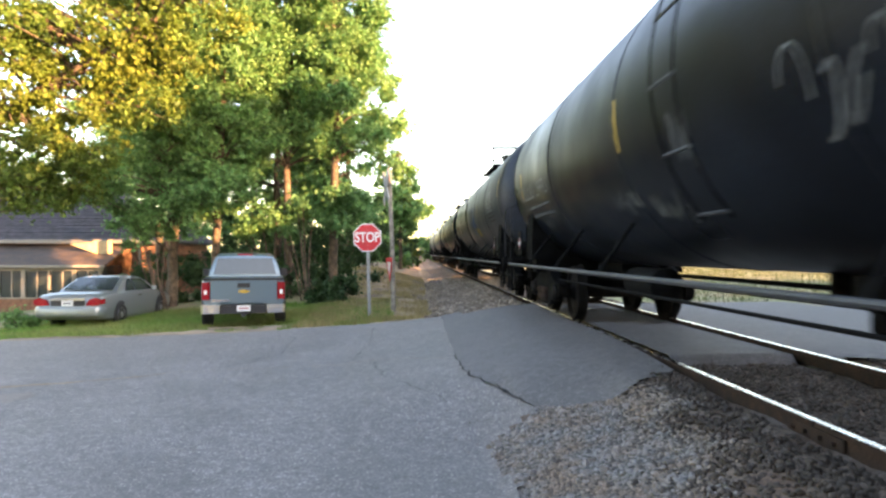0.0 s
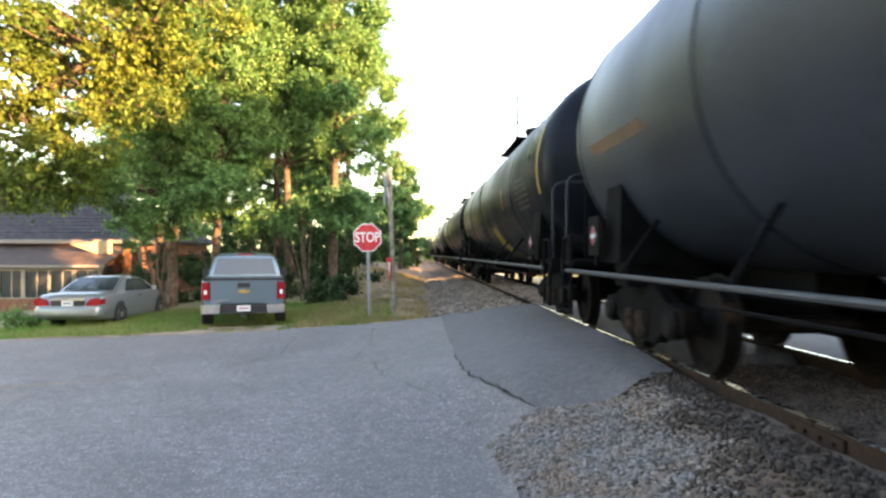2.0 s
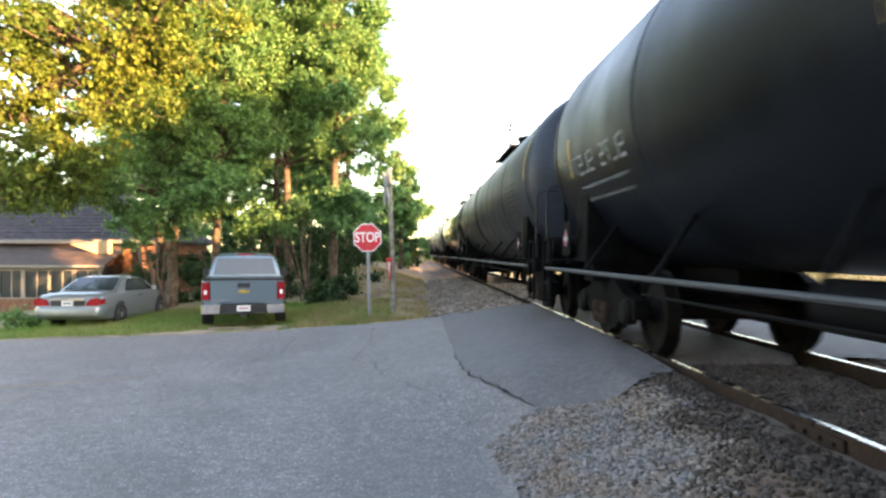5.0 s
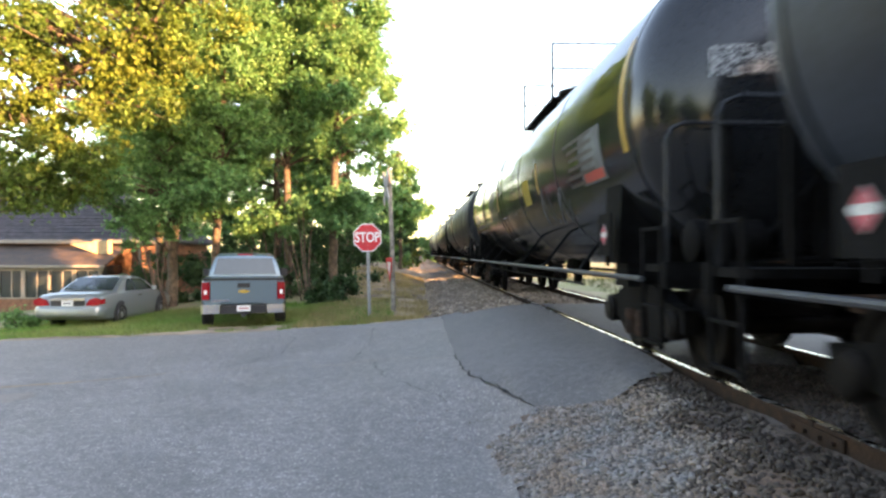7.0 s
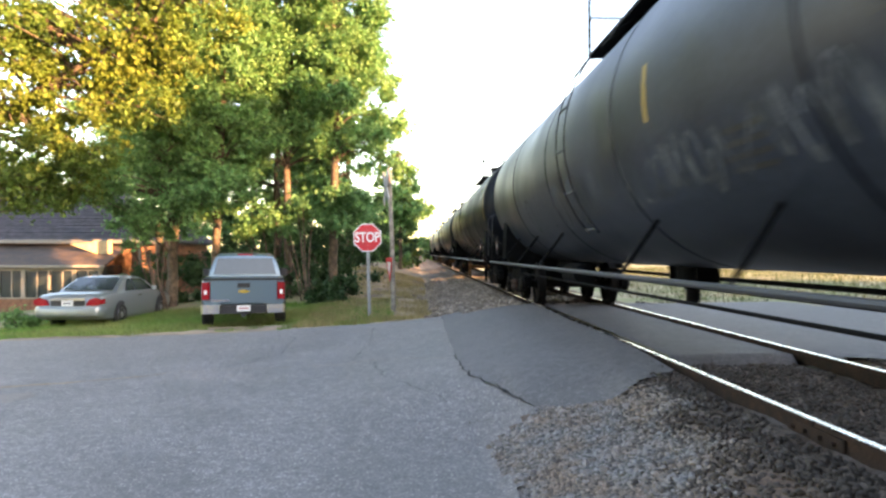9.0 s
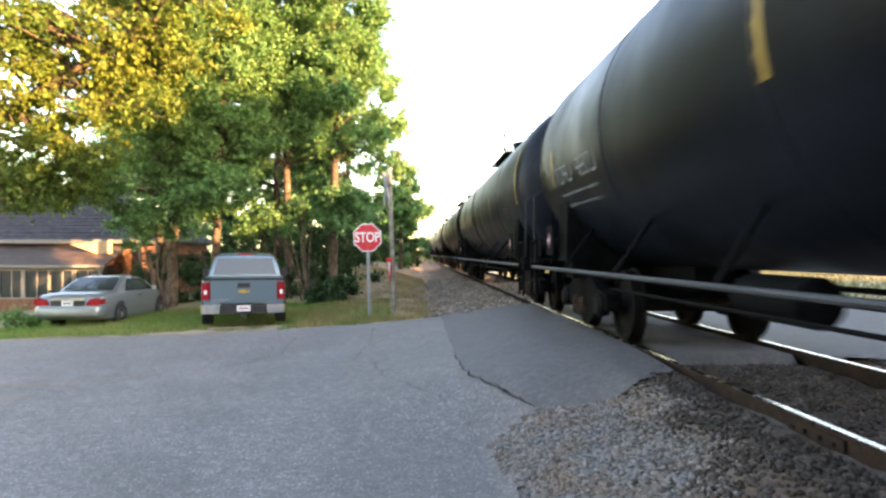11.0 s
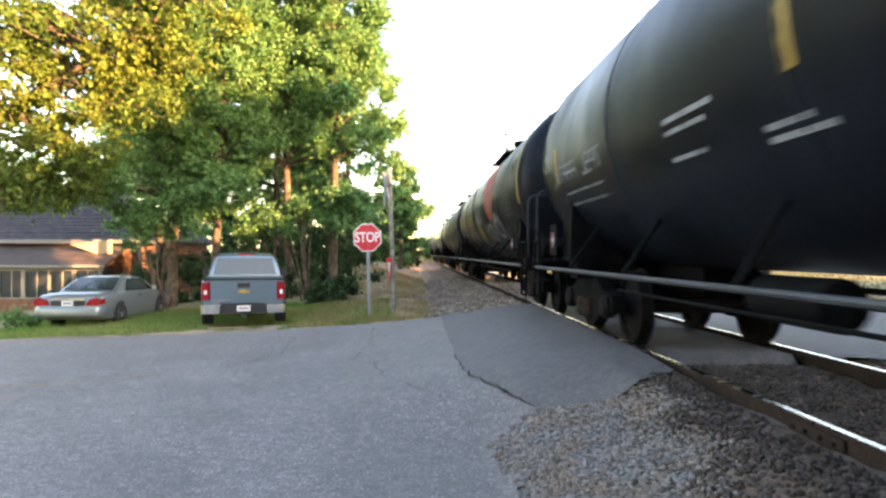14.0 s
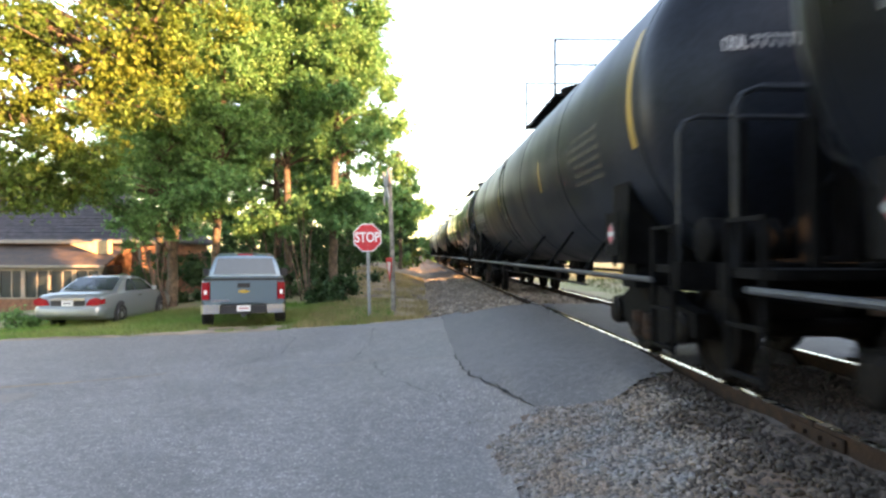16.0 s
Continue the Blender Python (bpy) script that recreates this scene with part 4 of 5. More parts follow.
def stop_sign(x, y):
    z = bare_z(x, y)
    t = thing("stop_sign", "red octagonal stop sign on a leaning galvanised post", "road sign", pose(x, y, z, 0, -1.6, 0))
    post = Geo()
    post.prism([(-0.045, -0.02), (-0.03, -0.02), (-0.02, 0.02), (0.02, 0.02), (0.03, -0.02), (0.045, -0.02), (0.045, -0.01), (0.035, -0.01), (0.025, 0.03), (-0.025, 0.03), (-0.035, -0.01), (-0.045, -0.01)], -0.3, 2.5)
    part("post", post, GALV, t)
    m = facing(0, -0.03, 2.2, 0)
    plate = part("sign_plate", Geo().prism(octagon(0.412), -0.004, 0.0, m), SIGN_WHITE, t, "white bordered sign plate")
    part("red_face", Geo().prism(octagon(0.384), 0.0005, 0.003, m), SIGN_RED, plate, "red octagonal face")
    txt = bpy.data.curves.new("lettering", "FONT")
    txt.body, txt.size, txt.align_x, txt.align_y, txt.extrude, txt.offset = "STOP", 0.33, "CENTER", "CENTER", 0.001, 0.006
    ob = new("lettering", txt)
    dg = bpy.context.evaluated_depsgraph_get()
    me = bpy.data.meshes.new_from_object(ob.evaluated_get(dg))
    bpy.data.objects.remove(ob)
    me.transform(m @ Matrix.Translation((0, 0, 0.006)) @ Matrix.Diagonal((0.86, 1.15, 1, 1)))
    me.materials.clear()
    me.materials.append(SIGN_WHITE)
    part("lettering", me, None, plate, "white STOP lettering")
    for zz in (2.0, 2.4):
        part("bolt", Geo().lathe([(0.012, 0.004), (0.012, 0.01)], facing(0, -0.03, zz, 0), 8), GALV, plate)


stop_sign(-1.25, 18.7)


def crossing_post(x, y):
    t = thing("crossing_post", "weathered wooden post with an edge-on crossbuck and yield sign", "road sign", pose(x, y, bare_z(x, y), 0, -1.8, 0))
    part("post", Geo().tube([(0, 0, -0.3), (0.02, 0, 2), (0, 0, 4.15)], 0.075, 10, 0.055), WOOD_POLE, t, smooth=True)
    for a in (45, -45):
        m = facing(-0.1, 0, 3.6, -78) @ Matrix.Rotation(radians(a), 4, "Z")
        part("crossbuck_board", Geo().box(-0.6, 0.6, -0.11, 0.11, -0.012, 0.012, m), SIGN_GREY, t, "greyed white crossbuck board")
    m = facing(-0.08, -0.02, 1.28, -74)
    tri = [(-0.36, 0.33), (0.36, 0.33), (0.39, 0.3), (0.025, -0.35), (-0.025, -0.35), (-0.39, 0.3)]
    p = part("yield_plate", Geo().prism(tri, -0.003, 0.0, m), SIGN_RED, t, "red bordered yield sign")
    part("white_centre", Geo().prism([(-0.22, 0.2), (0.22, 0.2), (0, -0.19)], 0.001, 0.004, m), SIGN_WHITE, p, "white centre triangle")


crossing_post(-0.62, 19.4)


# ---- parked vehicles ----
def loft(sections, half):
    """Skins mirrored cross-sections; half(s) gives points (x, z) from bottom middle to top middle."""
    g = Geo()
    rings = []
    for s in sections:
        h = half(s)
        ring = [(x, s[0], z) for x, z in h] + [(-x, s[0], z) for x, z in h[::-1]]
        rings.append(ring)
    n = len(rings[0])
    v = [p for r in rings for p in r]
    f = [(i * n + k, i * n + (k + 1) % n, (i + 1) * n + (k + 1) % n, (i + 1) * n + k) for i in range(len(rings) - 1) for k in range(n)]
    f += [tuple(range(n))[::-1], tuple((len(rings) - 1) * n + k for k in range(n))]
    return g.add(v, f)


def body_half(s):
    y, w, zb, zt = s
    return [(w * 0.5, zb), (w * 0.9, zb), (w * 0.97, zb + 0.06), (w, zb + (zt - zb) * 0.45), (w * 0.985, zb + (zt - zb) * 0.72), (w * 0.94, zt - 0.05), (w * 0.88, zt - 0.01), (w * 0.5, zt + 0.012)]


def wheel_part(t, x, y, r, w):
    side = 1 if x > 0 else -1
    m = Matrix.Translation((x, y, r)) @ Matrix.Rotation(radians(90 * side), 4, "Y")
    wh = part("wheel", Geo().lathe([(r * 0.62, -w / 2), (r * 0.92, -w / 2), (r, -w / 2 + 0.03), (r, w / 2 - 0.03), (r * 0.92, w / 2), (r * 0.64, w / 2 - 0.01)], m, 28), TYRE, t, "black tyre", smooth=True)
    part("rim", Geo().lathe([(r * 0.64, w / 2 - 0.02), (r * 0.62, w / 2 - 0.004), (r * 0.55, w / 2 - 0.016), (r * 0.2, w / 2 - 0.008), (r * 0.16, w / 2), (0.01, w / 2 + 0.004)], m, 24), RIM, wh, "grey alloy rim", smooth=True)
    return wh


def quad(a, b, c, d, thick=0.006):
    g = Geo()
    a, b, c, d = (Vector(p) for p in (a, b, c, d))
    n = (b - a).cross(d - a).normalized() * thick
    return g.add([a, b, c, d, a + n, b + n, c + n, d + n], [(3, 2, 1, 0), (4, 5, 6, 7), (0, 1, 5, 4), (1, 2, 6, 5), (2, 3, 7, 6), (3, 0, 4, 7)])


def sedan(m):
    t = thing("sedan", "silver-grey four-door sedan parked on the grass", "car", m)
    part("body", loft([(0.0, 0.78, 0.42, 0.66), (0.03, 0.88, 0.36, 0.72), (0.1, 0.93, 0.32, 0.92), (0.22, 0.955, 0.27, 1.0), (0.7, 0.975, 0.22, 1.03), (1.3, 0.985, 0.2, 1.03), (2.2, 0.99, 0.19, 1.0), (3.4, 0.985, 0.19, 0.98), (4.2, 0.97, 0.2, 0.93), (4.9, 0.93, 0.24, 0.84), (5.25, 0.86, 0.3, 0.74), (5.36, 0.72, 0.38, 0.64)], body_half), SILVER, t, smooth=True)
    cab = [(1.05, 0.9, 0.98, 1.0), (1.45, 0.84, 0.98, 1.22), (1.95, 0.74, 0.98, 1.44), (2.3, 0.71, 0.98, 1.475), (2.9, 0.70, 0.98, 1.465), (3.2, 0.72, 0.98, 1.41), (3.7, 0.8, 0.96, 1.18), (4.1, 0.86, 0.92, 0.98)]
    part("cabin", loft(cab, lambda s: [(0.6, s[2] - 0.03), (0.93, s[2] - 0.03), (0.93, s[2]), (s[1] + (0.93 - s[1]) * 0.1, s[3] - 0.1 if s[3] > 1.15 else s[3] - 0.01), (s[1] * 0.97, s[3] - 0.03 if s[3] > 1.15 else s[3] - 0.005), (s[1] * 0.8, s[3]), (0.2, s[3] + 0.01)]), SILVER, t, smooth=True)
    part("rear_window", quad((-0.74, 1.13, 1.08), (0.74, 1.13, 1.08), (0.62, 1.86, 1.43), (-0.62, 1.86, 1.43), 0.012), GLASS, t, "dark rear window reflecting the trees")
    for s in (-1, 1):
        part("side_window", quad(*[(s * x, y, z) for x, y, z in ((0.93, 2.2, 1.03), (0.93, 1.55, 1.03), (0.79, 1.95, 1.36), (0.76, 2.2, 1.39))][::-s], 0.014), GLASS, t, "dark side window")
        part("side_window", quad(*[(s * x, y, z) for x, y, z in ((0.93, 3.55, 1.0), (0.93, 2.28, 1.02), (0.765, 2.28, 1.385), (0.77, 3.0, 1.36))][::-s], 0.014), GLASS, t, "dark side window")
        lamp = [(0.52, 0.7), (0.86, 0.69), (0.955, 0.73), (0.955, 0.86), (0.8, 0.92), (0.62, 0.86)]
        part("tail_light", Geo().prism([(s * u, v) for u, v in lamp][::-s], -0.26, 0.02, Matrix(((1, 0, 0, 0), (0, 0, -1, 0), (0, 1, 0, 0), (0, 0, 0, 1)))), TAIL, t, "red wedge-shaped tail light")
        part("mirror", Geo().box(min(s * 0.97, s * 1.14), max(s * 0.97, s * 1.14), 3.35, 3.45, 0.98, 1.12, bev=0.03), SILVER, t)
        part("door_handle", Geo().box(min(s * 0.985, s * 1.0), max(s * 0.985, s * 1.0), 2.35, 2.55, 0.84, 0.87), CHROME, t, "chrome door handle")
        for y in (1.18, 4.1):
            part("wheel_arch", Geo().lathe([(0.40, -0.02), (0.40, 0.0), (0.05, 0.0)], Matrix.Translation((s * 0.981, y, 0.36)) @ Matrix.Rotation(radians(90 * s), 4, "Y"), 24), BLACK, t, "dark wheel arch")
            wheel_part(t, s * 0.915, y, 0.335, 0.21)
    part("bumper", loft([(-0.1, 0.72, 0.42, 0.6), (-0.085, 0.82, 0.39, 0.63), (-0.04, 0.91, 0.37, 0.645), (0.06, 0.965, 0.35, 0.65), (0.3, 0.98, 0.34, 0.65)], lambda q: [(q[1] * 0.5, q[2]), (q[1] * 0.96, q[2]), (q[1], q[2] + 0.05), (q[1], q[3] - 0.05), (q[1] * 0.96, q[3]), (q[1] * 0.5, q[3])]), SILVER, t, "silver rear bumper", smooth=True)
    part("trunk_trim", Geo().box(-0.5, 0.5, -0.005, 0.08, 0.84, 0.9), CHROME, t, "chrome trunk trim")
    part("plate_recess", Geo().box(-0.48, 0.48, 0.0, 0.06, 0.68, 0.83), BLACK, t)
    part("number_plate", Geo().box(-0.16, 0.16, -0.02, 0.0, 0.68, 0.83), SIGN_WHITE, t, "white number plate")
    part("plate_bar", Geo().box(-0.12, 0.12, -0.024, -0.021, 0.73, 0.78), DIM, t, "grey bar")
    return t


def pickup(m):
    t = thing("pickup_truck", "blue-grey pickup truck parked at the road's edge", "pickup truck", m)
    bed = loft([(0.06, 0.97, 0.62, 1.22), (0.1, 0.99, 0.6, 1.25), (1.9, 1.0, 0.55, 1.25), (1.92, 1.0, 0.55, 1.25)], lambda s: [(0.5, s[2]), (s[1] * 0.95, s[2]), (s[1], s[2] + 0.1), (s[1] * 1.015, 0.95), (s[1], s[3] - 0.1), (s[1] * 0.97, s[3]), (s[1] * 0.6, s[3])])
    part("cargo_bed", bed, TRUCK, t, smooth=True)
    part("front_body", loft([(1.95, 0.99, 0.5, 1.2), (2.6, 1.0, 0.45, 1.22), (4.2, 1.0, 0.45, 1.2), (5.3, 0.98, 0.5, 1.14), (5.75, 0.9, 0.55, 1.0)], body_half), TRUCK, t, smooth=True)
    cab = [(1.98, 0.93, 1.15, 1.2), (2.02, 0.9, 1.15, 1.5), (2.12, 0.80, 1.15, 1.8), (2.35, 0.77, 1.15, 1.87), (3.3, 0.77, 1.15, 1.88), (3.75, 0.79, 1.15, 1.78), (4.35, 0.9, 1.12, 1.2)]
    part("cab", loft(cab, lambda s: [(0.5, s[2] - 0.04), (0.96, s[2] - 0.04), (0.95, s[2]), (s[1] + 0.02, max(s[2] + 0.02, s[3] - 0.12)), (s[1] * 0.97, max(s[2] + 0.03, s[3] - 0.04)), (s[1] * 0.85, s[3]), (0.2, s[3] + 0.012)]), TRUCK, t, smooth=True)
    part("rear_window", quad((-0.82, 1.965, 1.3), (0.82, 1.965, 1.3), (0.72, 2.06, 1.74), (-0.72, 2.06, 1.74), 0.014), GLASS, t, "rear window reflecting the pale sky")
    part("brake_light", Geo().box(-0.2, 0.2, 2.13, 2.2, 1.8, 1.86), TAIL, t, "red high brake light")
    part("tailgate", Geo().box(-0.79, 0.79, 0.0, 0.09, 0.66, 1.2, bev=0.02), TRUCK, t, "blue-grey tailgate")
    part("bed_cap", Geo().box(-0.97, 0.97, 0.02, 0.12, 1.205, 1.26, bev=0.02), BLACK, t, "black tailgate cap")
    part("tailgate_handle", Geo().box(-0.15, 0.15, -0.012, 0.0, 1.03, 1.14), BLACK, t, "black tailgate handle")
    part("badge", Geo().box(-0.13, 0.13, -0.014, 0.0, 0.91, 0.96).box(-0.06, 0.07, -0.016, -0.001, 0.89, 0.98), GOLD, t, "gold badge shape")
    part("lettering_bar", Geo().box(-0.76, -0.33, -0.008, 0.0, 0.69, 0.74), CHROME, t, "chrome lettering bar")
    part("bumper", Geo().box(-0.98, 0.98, -0.14, 0.06, 0.4, 0.61, bev=0.05), BLACK, t, "dark rear bumper step")
    for s in (-1, 1):
        part("bumper_corner", Geo().box(min(s * 0.52, s * 0.99), max(s * 0.52, s * 0.99), -0.165, 0.06, 0.41, 0.625, bev=0.05), CHROME, t, "chrome bumper corner")
        part("tail_light", Geo().box(min(s * 0.8, s * 0.985), max(s * 0.8, s * 0.985), -0.01, 0.14, 0.74, 1.16, bev=0.03), TAIL, t, "red tail light")
        part("lamp_lens", Geo().box(min(s * 0.86, s * 0.93), max(s * 0.86, s * 0.93), -0.016, 0.0, 0.87, 0.97), SIGN_WHITE, t, "pale reversing lens")
        part("side_window", quad(*[(s * x, y, z) for x, y, z in ((0.955, 3.9, 1.24), (0.955, 2.15, 1.24), (0.815, 2.25, 1.72), (0.82, 3.5, 1.72))][::-s], 0.014), GLASS, t, "dark side window")
        part("mirror", Geo().box(min(s * 0.98, s * 1.22), max(s * 0.98, s * 1.22), 3.75, 3.87, 1.2, 1.42, bev=0.04), BLACK, t, "black door mirror")
        for y in (1.15, 4.85):
            part("wheel_arch", Geo().lathe([(0.47, -0.02), (0.47, 0.0), (0.05, 0.0)], Matrix.Translation((s * 1.004, y, 0.43)) @ Matrix.Rotation(radians(90 * s), 4, "Y"), 24), BLACK, t, "dark wheel arch")
            wheel_part(t, s * 0.905, y, 0.4, 0.27)
    part("number_plate", Geo().box(-0.16, 0.16, -0.16, -0.14, 0.46, 0.6), SIGN_WHITE, t, "white number plate")
    part("plate_bar", Geo().box(-0.12, 0.12, -0.165, -0.161, 0.51, 0.55), PINK, t, "faded red bar")
    part("tow_hitch", Geo().box(-0.05, 0.05, -0.22, 0.1, 0.33, 0.41), BLACK, t)
    part("axle_housing", Geo().tube([(-0.8, 1.15, 0.4), (0.8, 1.15, 0.4)], 0.07).tube([(0, 1.15, 0.4), (0.01, 1.35, 0.42)], 0.16), BLACK, t)
    return t


def settle(x, y, turn, pitch=0.0, sink=0.02):
    return pose(x, y, bare_z(x, y + 1.2) - sink, pitch, 0, turn)


sedan(settle(-9.95, 19.85, -2))
pickup(settle(-4.22, 16.9, 13))


# ---- house ----
def house():
    h = thing("house", "brick house with an enclosed porch and grey shingle roof", "house", Matrix.Translation((0, 0, 0)))
    x0, x1, y0, y1, zb, ze = -28.0, -13.3, 35.5, 44.0, -2.4, 1.72
    wall = Geo().box(x0, x1, y0, y0 + 0.25, zb, ze).box(x0, x1, y1 - 0.25, y1, zb, ze).box(x0, x0 + 0.25, y0 + 0.25, y1 - 0.25, zb, ze).box(x1 - 0.25, x1, y0 + 0.25, y1 - 0.25, zb, ze)
    part("wall", wall, BRICK, h, "red-brown brick wall")
    e = 0.45
    a, b, c, d = (x0 - e, y0 - e, ze), (x1 + e, y0 - e, ze), (x1 + e, y1 + e, ze), (x0 - e, y1 + e, ze)
    p, q = (x0 + 4.2, 39.7, 5.0), (x1 - 4.2, 39.7, 5.0)
    lo = [(x, y, z - 0.14) for x, y, z in (a, b, c, d)]
    roof = Geo().add([a, b, c, d, p, q] + lo, [(0, 1, 5, 4), (1, 2, 5), (2, 3, 4, 5), (3, 0, 4), (0, 6, 7, 1), (1, 7, 8, 2), (2, 8, 9, 3), (3, 9, 6, 0), (9, 8, 7, 6)])
    rf = part("roof", roof, SHINGLE, h, "grey weathered shingle roof")
    for k in range(1, 17):
        f = k / 17
        u = Vector(a).lerp(Vector(p), f) + Vector((0, -0.012, 0.008))
        v = Vector(b).lerp(Vector(q), f) + Vector((0, -0.012, 0.008))
        part("shingle_course", quad(u, v, v + Vector((0, 0.18, 0.142)), u + Vector((0, 0.18, 0.142)), 0.014), SHINGLE, rf)
    # boarded gable end added above the porch roof, cut and coloured as the sun patch
    tri = [(-17.05, 1.5), (-15.4, 0.92), (-15.0, 0.8), (-15.0, 1.7)]
    part("gable_boarding", Geo().prism(tri, -0.12, 0.0, Matrix(((1, 0, 0, 0), (0, 0, -1, 34.15), (0, 1, 0, 0), (0, 0, 0, 1)))), CREAM, h, "cream boarded gable end shaped and tinted as a patch of sun")
    part("fascia", Geo().box(x0 - e, x1 + e, y0 - e - 0.03, y0 - e, ze - 0.17, ze + 0.02), TRIM, h, "white painted fascia")
    part("downspout", Geo().box(x1 - 0.9, x1 - 0.8, y0 - 0.09, y0 - 0.01, zb, ze - 0.2), TRIM, h, "white downspout")
    # porch
    px1, py0 = -14.95, 33.0
    porch = part("porch_wall", Geo().box(x0, px1, py0, py0 + 0.2, zb, -1.12).box(px1 - 0.2, px1, py0 + 0.2, y0, zb, -1.12), BRICK, h, "low brick porch wall")
    proof = Geo().add([(x0 - 0.3, py0 - 0.35, 0.5), (px1 + 0.3, py0 - 0.35, 0.5), (px1 + 0.3, y0 - 0.01, 1.5), (x0 - 0.3, y0 - 0.01, 1.5), (x0 - 0.3, py0 - 0.35, 0.4), (px1 + 0.3, py0 - 0.35, 0.4), (px1 + 0.3, y0 - 0.01, 1.4), (x0 - 0.3, y0 - 0.01, 1.4)],
                      [(0, 1, 2, 3), (7, 6, 5, 4), (0, 4, 5, 1), (1, 5, 6, 2), (3, 7, 4, 0), (2, 6, 7, 3)])
    pr = part("porch_roof", proof, METAL_ROOF, h, "brown-grey sloping porch roof")
    part("gutter", Geo().box(x0 - 0.3, px1 + 0.3, py0 - 0.42, py0 - 0.352, 0.38, 0.5), TRIM, h, "pale porch gutter")
    part("sill", Geo().box(x0, px1, py0 - 0.05, py0 + 0.22, -1.12, -1.05), TRIM, h, "white porch sill")
    part("head_beam", Geo().box(x0, px1, py0, py0 + 0.2, 0.22, 0.4), TRIM, h, "white beam over the porch windows")
    bay = 1.18
    n = int((px1 - x0) / bay)
    for k in range(n + 1):
        x = px1 - 0.07 - k * bay
        wide = 0.14 if k % 2 else 0.08
        part("mullion", Geo().box(x - wide, x + wide * 0.4, py0 - 0.02, py0 + 0.16, -1.05, 0.22), TRIM, h, "white painted post")
        if k < n:
            w = part("window", Geo().box(x - bay + 0.05, x - 0.1, py0 + 0.06, py0 + 0.08, -1.05, 0.22), GLASS, h, "dark porch window")
            part("window_frame", Geo().box(x - bay / 2 - 0.03, x - bay / 2 + 0.03, py0 + 0.02, py0 + 0.1, -1.05, 0.22), TRIM, w, "white window bar")
    part("porch_end_window", Geo().box(px1 - 0.1, px1 - 0.06, py0 + 0.2, y0 - 0.1, -1.05, 0.45), GLASS, h, "dark porch end window")
    part("gable_return", Geo().box(x1 - 0.2, x1 + 1.6, y0 + 2.0, y0 + 2.25, zb, 1.0), BRICK, h, "brick side wall")
    return h


house()


# ---- trees and plants ----
def leaves(name, clumps, count, size, mat, seed, flat=0.5):
    """Many small bent leaves gathered in clumps (centre, radii, weight)."""
    r = np.random.default_rng(seed)
    c = np.array([c for c, _, _ in clumps], dtype=np.float32)
    rad = np.array([s for _, s, _ in clumps], dtype=np.float32)
    wt = np.array([w for _, _, w in clumps])
    pick = r.choice(len(clumps), count, p=wt / wt.sum())
    d = r.normal(size=(count, 3))
    d /= np.linalg.norm(d, axis=1)[:, None]
    p = c[pick] + d * rad[pick] * np.abs(r.normal(0, 0.56, (count, 1)))
    nrm = d * 0.35 + r.normal(size=(count, 3)) * 0.55 + np.array([0, 0, flat])
    nrm /= np.linalg.norm(nrm, axis=1)[:, None]
    u = np.cross(nrm, r.normal(size=(count, 3)))
    u /= np.linalg.norm(u, axis=1)[:, None]
    v = np.cross(nrm, u)
    s = size * r.uniform(0.55, 1.35, (count, 1))
    fold = nrm * s * 0.25
    q = np.stack([p - u * s, p + v * s * 0.6 + fold, p + u * s, p - v * s * 0.6 + fold], 1).reshape(-1, 3)
    me = bpy.data.meshes.new(name)
    me.vertices.add(count * 4)
    me.vertices.foreach_set("co", q.astype(np.float32).ravel())
    me.loops.add(count * 6)
    base = np.arange(count)[:, None] * 4
    me.loops.foreach_set("vertex_index", (base + np.array([[0, 1, 2, 0, 2, 3]])).ravel().astype(np.int32))
    me.polygons.add(count * 2)
    me.polygons.foreach_set("loop_start", (np.arange(count * 2) * 3).astype(np.int32))
    me.materials.append(mat)
    me.update(calc_edges=True)
    return me


# openings in the crowns through which the low sun reaches the house, the trunks and the ballast
LIGHT_GAPS = [(Vector(p), r) for p, r in (((0.8, 39.0, -0.2), 1.2), ((0.4, 34.0, -0.2), 1.0), ((1.0, 46.0, -0.2), 1.4), ((-15.9, 33.0, 0.0), 0.8), ((-15.3, 33.0, -0.2), 0.7), ((-16.6, 33.4, 0.8), 0.6), ((-15.5, 34.5, 1.3), 1.0), ((-16.0, 34.1, 1.35), 0.9), ((-15.2, 34.1, 1.3), 0.8), ((-14.3, 35.3, 1.3), 1.0), ((-14.0, 35.3, 0.3), 0.6), ((-8.95, 25.3, 1.7), 0.35), ((-7.25, 25.0, 1.6), 0.3))]


def in_gap(p, s):
    for a, r in LIGHT_GAPS:
        d = p - a
        if d.dot(SUN_DIR) > 0 and (d - SUN_DIR * d.dot(SUN_DIR)).length < r * 0.6 + s * 0.8:
            return True
    return False


